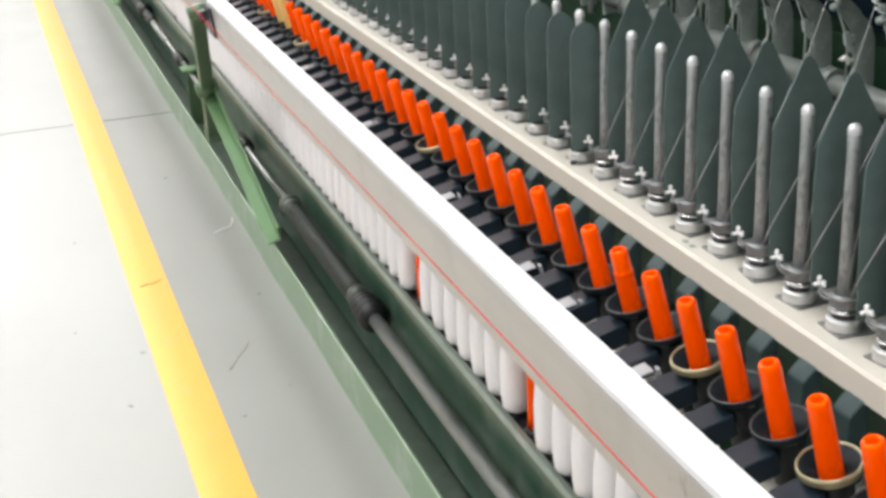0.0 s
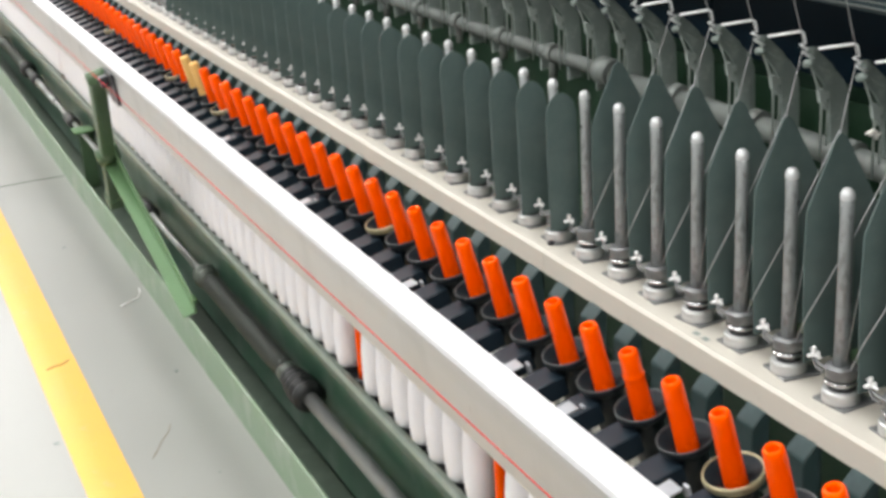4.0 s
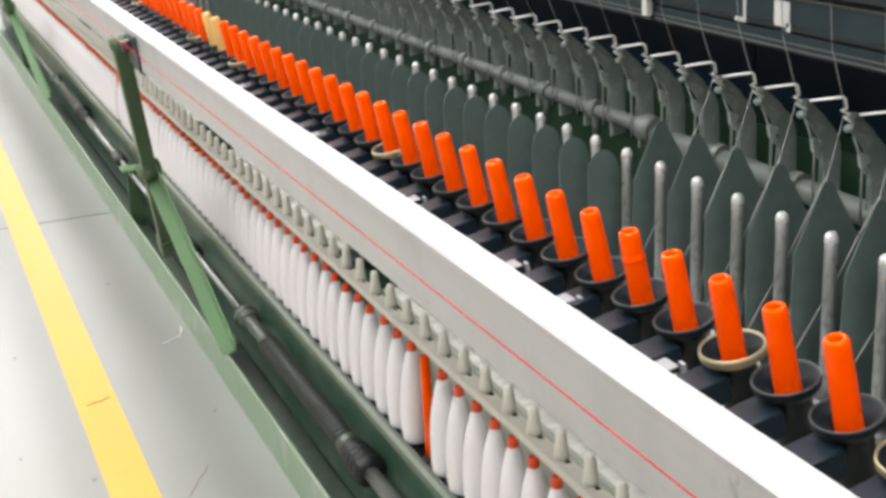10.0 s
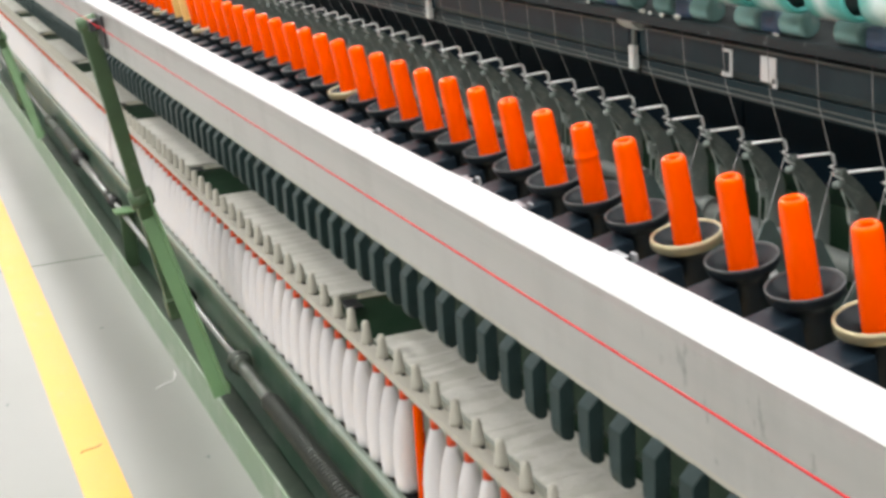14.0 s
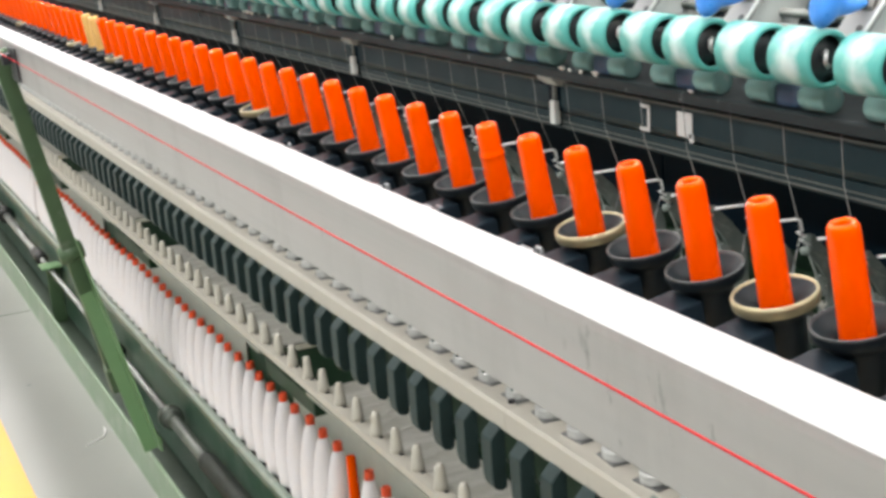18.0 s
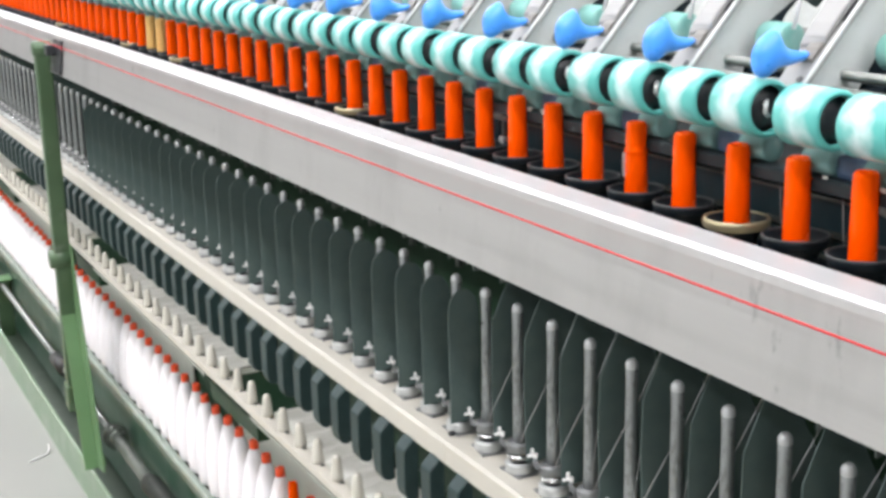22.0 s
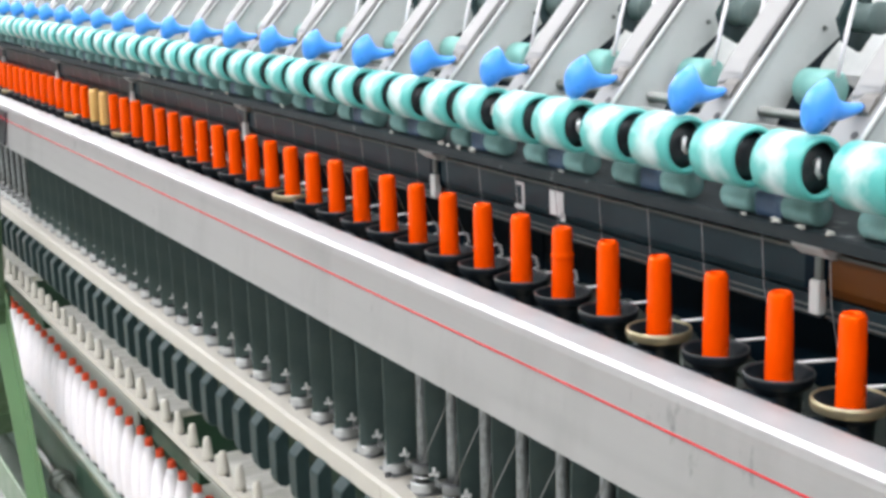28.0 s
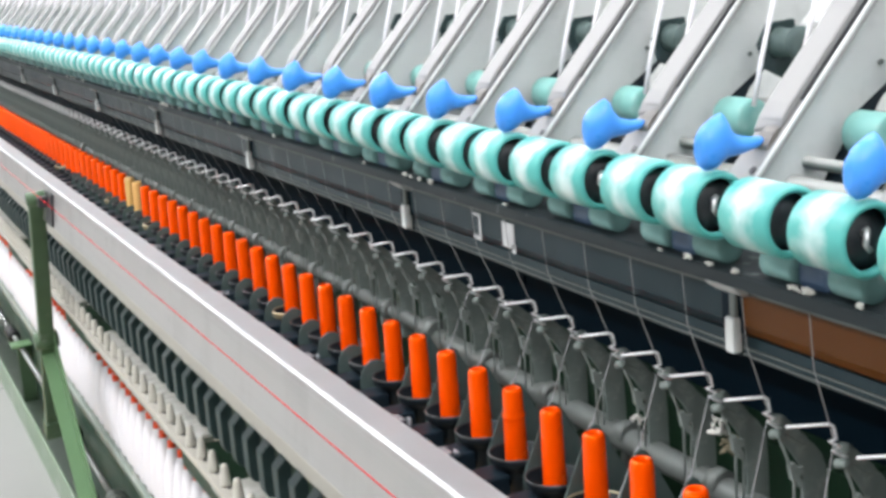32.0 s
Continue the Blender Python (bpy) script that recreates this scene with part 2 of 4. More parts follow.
M_RODD = material("dark_greenish_steel", (0.10, 0.118, 0.10), 0.36, metal=0.35, vary=0.3, scale=30, dirt=(0.20, 0.22, 0.19), dirt_scale=25, dirt_low=0.5, dirt_high=0.8)
M_FILM = material("glinting_plastic_film", (0.34, 0.36, 0.38), 0.18, vary=0.3, scale=60, spec=0.6)
M_LEVER = material("white_lever_plastic", (0.80, 0.81, 0.80), 0.4, vary=0.06, scale=90)
M_PLATE = material("dark_grey_separator_plastic", (0.092, 0.136, 0.128), 0.45, spec=0.35, vary=0.1, scale=10, dirt=(0.16, 0.205, 0.192), dirt_scale=9, dirt_low=0.5, dirt_high=0.85)
M_LAPPET = material("grey_lappet_plastic", (0.246, 0.293, 0.272), 0.6, spec=0.25, vary=0.2, scale=50, dirt=(0.40, 0.45, 0.42), dirt_scale=50, dirt_low=0.55, dirt_high=0.75)
M_STEM = material("pale_grey_stem_plastic", (0.30, 0.345, 0.32), 0.55, vary=0.15, scale=60)
M_LOZ = material("slate_plastic_housing", (0.026, 0.050, 0.050), 0.5, spec=0.25, vary=0.2, scale=30, dirt=(0.07, 0.10, 0.11), dirt_scale=30, dirt_low=0.5, dirt_high=0.8)
M_TEAL = material("teal_roller_felt", (0.08, 0.41, 0.37), 0.36, coat=0.12, vary=0.12, scale=60, island=0.06, bump=0.2, bump_scale=150, tone=1.0)


def lint_sheen_band(m, lint=(0.62, 0.76, 0.74)):
    """A white ring of lint and painted highlight round each felt sleeve's middle, ragged at its edges."""
    nt = m.node_tree
    base = nt.nodes["Principled BSDF"].inputs["Base Color"]
    old = base.links[0].from_socket
    tc = nt.nodes.new("ShaderNodeTexCoord")
    sep = nt.nodes.new("ShaderNodeSeparateXYZ")
    nt.links.new(tc.outputs["Object"], sep.inputs[0])
    info = nt.nodes.new("ShaderNodeObjectInfo")
    noise = nt.nodes.new("ShaderNodeTexNoise")
    noise.noise_dimensions = "4D"
    noise.inputs["Scale"].default_value, noise.inputs["Detail"].default_value = 45, 5
    nt.links.new(tc.outputs["Object"], noise.inputs["Vector"])
    wide = nt.nodes.new("ShaderNodeMath")
    wide.operation = "MULTIPLY"
    wide.inputs[1].default_value = 40
    nt.links.new(info.outputs["Random"], wide.inputs[0])
    nt.links.new(wide.outputs[0], noise.inputs["W"])
    off = nt.nodes.new("ShaderNodeMath")
    off.operation = "SUBTRACT"
    off.inputs[1].default_value = 0.002
    nt.links.new(sep.outputs["Y"], off.inputs[0])
    ab = nt.nodes.new("ShaderNodeMath")
    ab.operation = "ABSOLUTE"
    nt.links.new(off.outputs[0], ab.inputs[0])
    edge = nt.nodes.new("ShaderNodeMath")
    edge.operation = "MULTIPLY_ADD"
    edge.inputs[1].default_value, edge.inputs[2].default_value = 0.046, -0.0160
    nt.links.new(noise.outputs["Fac"], edge.inputs[0])
    d = nt.nodes.new("ShaderNodeMath")
    d.operation = "SUBTRACT"
    nt.links.new(edge.outputs[0], d.inputs[0])
    nt.links.new(ab.outputs[0], d.inputs[1])
    mr = nt.nodes.new("ShaderNodeMapRange")
    mr.inputs["From Min"].default_value, mr.inputs["From Max"].default_value = -0.008, 0.008
    mr.inputs["To Max"].default_value = 0.88
    nt.links.new(d.outputs[0], mr.inputs["Value"])
    mix = nt.nodes.new("ShaderNodeMix")
    mix.data_type = "RGBA"
    mix.inputs[7].default_value = (*lint, 1)
    nt.links.new(mr.outputs[0], mix.inputs[0])
    nt.links.new(old, mix.inputs[6])
    nt.links.new(mix.outputs[2], base)


lint_sheen_band(M_TEAL)
M_TEAL_D = material("faded_teal_rubber", (0.17, 0.32, 0.30), 0.6, spec=0.3, vary=0.3, scale=30, island=0.3, dirt=(0.35, 0.43, 0.42), dirt_scale=45, dirt_low=0.55, dirt_high=0.75)
M_TEAL_R = material("pale_teal_rubber", (0.22, 0.50, 0.45), 0.5, vary=0.12, scale=30, dirt=(0.45, 0.62, 0.58), dirt_scale=25, dirt_low=0.52, dirt_high=0.8)
M_BLUE = material("blue_plastic", (0.055, 0.30, 0.85), 0.3, vary=0.08, scale=30, dirt=(0.16, 0.40, 0.88), dirt_scale=40, dirt_low=0.6, dirt_high=0.85, coat=0.15, tone=1.0)
M_POCKET_SHADE = material("grey_brown_shade", (0.17, 0.16, 0.145), 0.5, vary=0.2, scale=60)
M_PIGTAIL = material("polished_guide_wire", (0.88, 0.90, 0.90), 0.35, metal=0.35, vary=0.06, scale=120, tone=1.0)
M_ARM = material("pale_grey_painted_metal", (0.66, 0.685, 0.665), 0.45, metal=0.0, vary=0.06, scale=16, dirt=(0.40, 0.43, 0.41), dirt_scale=10, dirt_low=0.5, dirt_high=0.8)
M_ARM_L = material("light_grey_metal", (0.295, 0.296, 0.288), 0.5, metal=0.05, vary=0.06, scale=16, dirt=(0.33, 0.33, 0.32), dirt_scale=20, dirt_low=0.55, dirt_high=0.8)
M_DUCT = material("black_lacquer", (0.019, 0.040, 0.049), 0.32, spec=0.2, vary=0.25, scale=8, dirt=(0.040, 0.066, 0.076), dirt_scale=10, dirt_low=0.5, dirt_high=0.8, bump=0.05)
M_BROWN = material("brown_translucent_plastic", (0.120, 0.042, 0.008), 0.35, spec=0.2, vary=0.25, scale=8)
# Near-black navy: the shade of the recesses is put into this colour.
M_VOID = material("navy_recess_shade", (0.002, 0.010, 0.018), 0.45, spec=0.10, vary=0.3, scale=6)
M_PIPE = material("dull_grey_pipe", (0.16, 0.18, 0.168), 0.5, metal=0.2, vary=0.15, scale=30, dirt=(0.12, 0.13, 0.12), dirt_scale=20)
M_WHITE = material("white_paint", (0.80, 0.81, 0.80), 0.6, vary=0.04, scale=3, tone=1.0)
M_CARD = material("white_sticker", (0.72, 0.73, 0.73), 0.6, vary=0.08, scale=90, tone=1.0)
M_LINT = material("fluffy_white_lint", (0.78, 0.775, 0.715), 0.95, vary=0.1, scale=200, bump=0.6, bump_scale=300)
M_RIM = material("worn_grey_rim", (0.075, 0.082, 0.085), 0.35, vary=0.4, scale=60, metal=0.3)
M_LEDGE = material("lint_dusted_dark_steel", (0.022, 0.032, 0.036), 0.5, spec=0.3, vary=0.2, scale=30, dirt=(0.36, 0.40, 0.39), dirt_scale=35, dirt_low=0.63, dirt_high=0.74)
M_SCRATCH = material("brown_grime", (0.22, 0.17, 0.10), 0.7, vary=0.3, scale=80)
M_SEAT = material("dark_blue_plastic", (0.045, 0.085, 0.15), 0.4, vary=0.2, scale=50, dirt=(0.2, 0.27, 0.31), dirt_scale=40, dirt_low=0.55, dirt_high=0.8)
M_SPRING = material("worn_dark_spring_steel", (0.10, 0.112, 0.10), 0.35, metal=0.5, vary=0.3, scale=60)
M_RED = material("laser_line", (0.62, 0.012, 0.022), 0.55)
M_RUBBER = material("oily_black_steel", (0.0175, 0.0190, 0.0190), 0.4, metal=0.3, vary=0.3, scale=40)


# ---- mesh helpers ----
def add_box(bm, x0, x1, y0, y1, z0, z1, bevel=0.0, m=None):
    r = bmesh.ops.create_cube(bm, size=1.0)
    vs = r["verts"]
    t = Matrix.Translation(((x0 + x1) / 2, (y0 + y1) / 2, (z0 + z1) / 2)) @ Matrix.Diagonal((x1 - x0, y1 - y0, z1 - z0, 1))
    bmesh.ops.transform(bm, matrix=t, verts=vs)
    if bevel:
        es = list({e for v in vs for e in v.link_edges})
        out = bmesh.ops.bevel(bm, geom=es, offset=bevel, segments=2, affect="EDGES", profile=0.6)
        vs = list({v for f in out["faces"] for v in f.verts} | {v for v in vs if v.is_valid})
    if m is not None:
        bmesh.ops.transform(bm, matrix=m, verts=vs)
    return vs


def add_lathe(bm, profile, segs=20, m=None, cap=True):
    rings = []
    for r, z in profile:
        rings.append([bm.verts.new((r * math.cos(2 * math.pi * i / segs), r * math.sin(2 * math.pi * i / segs), z)) for i in range(segs)])
    for a, b in zip(rings, rings[1:]):
        for i in range(segs):
            j = (i + 1) % segs
            bm.faces.new((a[i], a[j], b[j], b[i])).smooth = True
    if cap:
        bm.faces.new(list(reversed(rings[0])))
        bm.faces.new(rings[-1])
    vs = [v for ring in rings for v in ring]
    if m is not None:
        bmesh.ops.transform(bm, matrix=m, verts=vs)
    return vs


def add_prism(bm, outline, y0, y1):
    """A closed outline in x and z, drawn out along y."""
    a = [bm.verts.new((x, y0, z)) for x, z in outline]
    b = [bm.verts.new((x, y1, z)) for x, z in outline]
    n = len(outline)
    faces = [bm.faces.new(a), bm.faces.new(list(reversed(b)))]
    for i in range(n):
        j = (i + 1) % n
        faces.append(bm.faces.new((a[j], a[i], b[i], b[j])))
    bmesh.ops.recalc_face_normals(bm, faces=faces)
    return a + b


def add_rod(bm, p, q, r, segs=8):
    p, q = Vector(p), Vector(q)
    d = q - p
    m = Matrix.Translation(p) @ d.to_track_quat("Z", "Y").to_matrix().to_4x4()
    return add_lathe(bm, [(r, 0), (r, d.length)], segs, m)


def add_wire(bm, pts, r, segs=6):
    """One bent wire: a ring of points at every bend, joined along the path."""
    pts = [Vector(p) for p in pts]
    rings = []
    for i, p in enumerate(pts):
        d = (pts[min(i + 1, len(pts) - 1)] - pts[max(i - 1, 0)]).normalized()
        u = d.cross(Vector((0.31, 0.52, 0.79))).normalized()
        if rings:
            u = (last - d * last.dot(d)).normalized()
        last = u
        w = d.cross(u)
        rings.append([bm.verts.new(p + r * (math.cos(2 * math.pi * j / segs) * u + math.sin(2 * math.pi * j / segs) * w)) for j in range(segs)])
    for p, q in zip(rings, rings[1:]):
        for i in range(segs):
            j = (i + 1) % segs
            bm.faces.new((p[i], p[j], q[j], q[i])).smooth = True
    bm.faces.new(list(reversed(rings[0])))
    bm.faces.new(rings[-1])


def mesh_of(name, bm, mat):
    me = bpy.data.meshes.new(name)
    bm.to_mesh(me)
    bm.free()
    me.materials.append(mat)
    return me


def part(name, bm, mat, parent=None, label="", at=None):
    ob = new(name, bm if isinstance(bm, bpy.types.Mesh) else mesh_of(name, bm, mat))
    if parent is not None:
        ob.parent = parent
    if at is not None:
        ob.matrix_basis = at
    if label:
        tagged(ob, label)
    return ob


def thing(name, label, category, group="", kind="", at=None):
    ob = new(name)
    ob.empty_display_size = 0.05
    if at is not None:
        ob.matrix_basis = at
    return tagged(ob, label, category, group, kind)


def single(name, bm, mat, label, category, group="", kind="", at=None):
    return tagged(part(name, bm, mat, None, "", at), label, category, group, kind)


P = 0.07          # spindle pitch
K0, K1 = -70, 13  # positions along the machine; position k stands at y = -k * P
Y0, Y1 = -1.0, 9.0
ALONG = range(K0, K1 + 1)
FAR_ALONG = range(-122, K1 + 1)  # the low rows show farther along the machine

# ---- hall ----
bm = bmesh.new()
add_box(bm, -7, 9, -7, 24, -0.2, 0)
single("floor", bm, M_FLOOR, "polished pale grey concrete factory floor", "floor", kind="structure")
bm = bmesh.new()
add_box(bm, -7, 9, -7, 24, 3.6, 3.8)
single("ceiling", bm, M_WHITE, "white painted factory ceiling", "ceiling", kind="structure")
for nm, b in (("wall_west", (-7.2, -7, -7, 24, 0, 3.6)), ("wall_east", (9, 9.2, -7, 24, 0, 3.6)), ("wall_south", (-7, 9, -7.2, -7, 0, 3.6)), ("wall_north", (-7, 9, 24, 24.2, 0, 3.6))):
    bm = bmesh.new()
    add_box(bm, *b)
    single(nm, bm, M_WHITE, "plain white painted hall wall", "wall", kind="structure")
bm = bmesh.new()
add_box(bm, -0.443, -0.343, -3, 12, 0.0, 0.003)
single("floor_marking", bm, M_TAPE, "worn yellow painted line along the aisle floor", "floor line", kind="structure")

# ---- base of the machine ----
bm = bmesh.new()
add_prism(bm, [(-0.077, 0.0), (-0.060, 0.0), (-0.060, 0.008), (-0.071, 0.008), (-0.069, 0.100), (-0.073, 0.103), (-0.077, 0.101)], Y0, 9)
single("base_beam", bm, M_GREEN_M, "dusty pale green steel base beam on the floor", "beam")
bm = bmesh.new()
add_prism(bm, [(0.012, 0.03), (0.10, 0.03), (0.10, 0.325), (0.060, 0.325), (0.060, 0.296), (0.010, 0.296), (0.010, 0.299), (-0.003, 0.299), (-0.004, 0.285), (0.012, 0.278)], Y0, 9)
# Sheet added over the floor; the dimness under the rod is in its colour.
dim = bmesh.new()
add_box(dim, -0.0595, 0.118, Y0, 9, 0.0006, 0.0040)
single("dim_floor_sheet", dim, M_DIM_FLOOR, "dark green-grey sheet laid on the floor as the shade under the drive rod", "tray", kind="structure")
trough = thing("conveyor_trough", "dusty green steel trough of the bobbin conveyor", "trough")
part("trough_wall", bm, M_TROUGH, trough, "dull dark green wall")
bm = bmesh.new()
add_prism(bm, [(-0.005, 0.300), (0.0095, 0.300), (0.0095, 0.3085), (-0.003, 0.3115), (-0.005, 0.3095)], Y0, 9)
part("edge_strip", bm, M_GREEN_P, trough, "pale dusty edge strip")
bm = bmesh.new()
add_prism(bm, [(0.12, 0.0), (0.30, 0.0), (0.30, 0.80), (0.12, 0.80)], Y0, 9)
single("machine_body", bm, M_GREEN_D, "dark green steel machine body behind the spindles", "machine frame")

# ---- full bobbins on the conveyor ----
def bobbin_meshes():
    bm = bmesh.new()
    add_lathe(bm, [(0.0190, 0.0), (0.0238, 0.006), (0.0257, 0.022), (0.0258, 0.074), (0.0234, 0.104), (0.0186, 0.135), (0.0124, 0.160), (0.0092, 0.171)], 18)
    a = mesh_of("yarn", bm, M_YARN)
    bm = bmesh.new()
    add_lathe(bm, [(0.0086, 0.168), (0.0082, 0.184), (0.0070, 0.1865), (0.0052, 0.1865), (0.0050, 0.180)], 12)
    b = mesh_of("tube_tip", bm, M_TIP)
    bm = bmesh.new()
    add_lathe(bm, [(0.0168, -0.009), (0.0168, -0.003), (0.010, 0.0)], 10)
    return a, b, mesh_of("peg_foot", bm, M_BLACK)


BX, BZ, BY = 0.0276, 0.310, 0.739
yarnm, tipm, footm = bobbin_meshes()
bm = bmesh.new()
add_lathe(bm, [(0.0105, 0.0), (0.0102, 0.02), (0.0082, 0.184), (0.0066, 0.186), (0.0050, 0.186), (0.0050, 0.170)], 14)
baretube = mesh_of("empty_tube", bm, M_ORANGE)
CARRIED = []
rnd = random.Random(4)
for i in range(-114, 23):
    y = BY - i * P
    lean = (rnd.uniform(-0.8, 0.8), rnd.uniform(-0.8, 0.8), rnd.uniform(0, 360))
    if i in (0, 8, -44):
        b = single("empty_tube", baretube, None, "bare orange plastic tube among the full bobbins", "tube", "bare tubes on the conveyor", at=pose(BX, y, BZ))
    else:
        b = thing("yarn_bobbin", "white yarn bobbin with an orange tip on the conveyor", "bobbin", "full bobbins on the conveyor", at=pose(BX, y, BZ))
        part("yarn", yarnm, None, b)
        part("tube_tip", tipm, None, b, "orange plastic tip")
        b.scale = (1, 1, 1 + rnd.uniform(-0.012, 0.006))
    CARRIED.append((b, y, lean))
belt = thing("conveyor_belt", "black peg belt of the bobbin conveyor", "conveyor belt")
bm = bmesh.new()
add_box(bm, BX - 0.015, BX + 0.015, Y0, 9, BZ - 0.013, BZ - 0.009)
part("band", bm, M_BLACK, belt)
for i in range(-114, 23):
    part("peg_foot", footm, None, belt, at=pose(BX, BY - i * P, BZ))

# ---- drive rod and spring ----
RX0, RZ0 = -0.0225, 0.200
ALONG_Y = Matrix.Rotation(radians(90), 4, "X")


def ring_at(bm, profile, y, segs=18):
    add_lathe(bm, profile, segs, Matrix.Translation((0, y, 0)) @ ALONG_Y)


def coil(bm, y0, y1, turns, r, wire):
    n = turns * 10
    pts = [(r * math.cos(2 * math.pi * i / 10), y0 + (y1 - y0) * i / n, r * math.sin(2 * math.pi * i / 10)) for i in range(n + 1)]
    add_wire(bm, pts, wire, 5)


rod = thing("drive_rod", "long steel drive rod with black springs and collars", "rod", at=pose(RX0, 0, RZ0))
bm = bmesh.new()
add_rod(bm, (0, 1.10, 0), (0, 9, 0), 0.0095, 14)
part("rod", bm, M_ROD, rod)
SLIDERS = []
for base in (0.0, 3.68):
    bm = bmesh.new()
    ring_at(bm, [(0.0150, 0), (0.0165, 0.01), (0.0165, 0.69), (0.0150, 0.70)], 1.83 + base, 16)
    part("sleeve", bm, M_RODD, rod, "dark greenish sleeve")
    for y0, r, w in ((1.862, 0.030, 0.022), (1.836, 0.026, 0.018)):
        bm = bmesh.new()
        ring_at(bm, [(0.012, 0), (r, 0.003), (r, w - 0.003), (0.012, w)], y0 + base + w / 2)
        part("collar", bm, M_RODD, rod, "oily dark collar")
    slider = thing("bellows_slider", "thick dull steel rod end with a black rubber bellows", "rod", "bellows sliders")
    bm = bmesh.new()
    add_rod(bm, (0, -2.2 if base == 0 else -0.75, 0), (0, 0.0, 0), 0.0150, 16)
    part("thick_rod", bm, M_ROD, slider, "dull oily steel rod end")
    for i, r in enumerate((0.0265, 0.0300, 0.0325, 0.0335, 0.0330)):
        bm = bmesh.new()
        ring_at(bm, [(0.016, 0), (r - 0.002, 0.003), (r, 0.009), (r, 0.014), (r - 0.004, 0.021), (0.016, 0.025)], 0.062 - 0.0235 * i)
        part("bellows_ring", bm, M_RUBBER, slider, "black rubber bellows ring")
    bm = bmesh.new()
    ring_at(bm, [(0.016, 0), (0.0235, 0.003), (0.0235, 0.020), (0.016, 0.023)], 0.092)
    part("clip_ring", bm, M_RODD, slider, "worn steel clip ring")
    bm = bmesh.new()
    ring_at(bm, [(0.0175, 0), (0.0185, 0.01), (0.0185, 0.59), (0.0175, 0.60)], 0.690, 16)
    part("spring_core", bm, M_RUBBER, slider, "oily black core of the spring")
    bm = bmesh.new()
    coil(bm, 0.10, 0.675, 38, 0.0212, 0.0026)
    part("spring", bm, M_SPRING, slider, "dark worn coil spring")
    SLIDERS.append((slider, base))
for y in (2.55, 3.78, 4.62):
    bm = bmesh.new()
    ring_at(bm, [(0.011, 0), (0.022, 0.004), (0.022, 0.12), (0.011, 0.124)], y, 16)
    part("coupling", bm, M_RUBBER, rod, "dark steel coupling")
for y in (3.50, 7.2):
    br = thing("rod_bracket", "green steel bracket carrying the drive rod", "bracket", "rod brackets")
    bm = bmesh.new()
    add_box(bm, -0.036, 0.012, y - 0.004, y + 0.008, 0.0, 0.216, 0.003)
    part("plate", bm, M_GREEN_D, br)
    bm = bmesh.new()
    add_box(bm, -0.060, 0.010, y - 0.07, y + 0.008, 0.216, 0.223, 0.002)
    part("flange", bm, M_GREEN, br)
bm = bmesh.new()
add_box(bm, -6.5, -0.08, 3.726, 3.732, 0.0, 0.0012)
single("floor_joint", bm, M_GREEN_D, "thin dark expansion joint across the floor", "floor joint", kind="structure")
rnd = random.Random(21)
spots = [(-0.1368, 1.7956, 0.006), (-0.30, 1.15, 0.004), (-0.52, 1.30, 0.005), (-0.46, 1.5654, 0.007), (-0.60, 1.75, 0.004), (-0.22, 2.9, 0.006), (-0.55, 2.4, 0.005), (-0.18, 1.25, 0.003)]
for x, y, r in spots:
    bm = bmesh.new()
    n = 9
    ring = [bm.verts.new((r * rnd.uniform(0.6, 1.3) * math.cos(2 * math.pi * i / n), 1.3 * r * rnd.uniform(0.6, 1.3) * math.sin(2 * math.pi * i / n), 0)) for i in range(n)]
    f = bm.faces.new(ring)
    for v in bmesh.ops.extrude_face_region(bm, geom=[f])["geom"]:
        if isinstance(v, bmesh.types.BMVert):
            v.co.z += 0.0012
    bmesh.ops.recalc_face_normals(bm, faces=bm.faces)
    single("oil_spot", bm, M_LAPPET, "small dark oily speck on the floor", "stain", "specks on the floor", at=pose(x, y, 0.0002))
for pts in (((-0.2885, 1.385), (-0.2640, 1.428), (-0.2585, 1.445), (-0.2288, 1.4894), (-0.219, 1.52)), ((-0.417, 1.972), (-0.395, 1.985), (-0.3784, 1.983), (-0.360, 2.001))):
    bm = bmesh.new()
    up = 0.0034 if pts[0][0] < -0.4 else 0.0005
    add_wire(bm, [(x, y, up) for x, y in pts], 0.0018 if up > 0.001 else 0.0010, 5)
    single("floor_scratch", bm, M_SCRATCH, "thin brown scratch in the floor", "scratch", "scratches in the floor")
bm = bmesh.new()
add_wire(bm, [(-0.165, 2.30, 0.002), (-0.135, 2.32, 0.003), (-0.112, 2.33, 0.004), (-0.100, 2.36, 0.008), (-0.096, 2.40, 0.004)], 0.0016, 5)
single("lint_thread", bm, M_YARN, "loose white yarn scrap on the floor", "yarn scrap")

# ---- peg rail ----
rail = thing("peg_rail", "ivory steel rail carrying a row of plastic pegs", "rail")
bm = bmesh.new()
add_prism(bm, [(-0.0135, -0.011), (-0.0115, -0.011), (-0.0115, -0.003), (0.007, -0.003), (0.007, 0.0), (-0.0135, 0.0)], Y0, Y1)
part("front_strip", bm, M_BEIGE, rail)
bm = bmesh.new()
add_lathe(bm, [(0.0092, 0.0), (0.0088, 0.006), (0.0062, 0.030), (0.0048, 0.0345), (0.0020, 0.036)], 12)
pegm = mesh_of("peg", bm, M_PEG)
bm = bmesh.new()
add_lathe(bm, [(0.0034, 0.0), (0.0034, 0.0006), (0.0020, 0.0008)], 10)
socketm = mesh_of("socket", bm, M_BLACK)
for k in FAR_ALONG:
    part("peg", pegm, None, rail, at=pose(0, -k * P, 0))
    part("socket", socketm, None, rail, "small dark hole beside a peg", at=pose(0.0015, -k * P - 0.0125, 0))
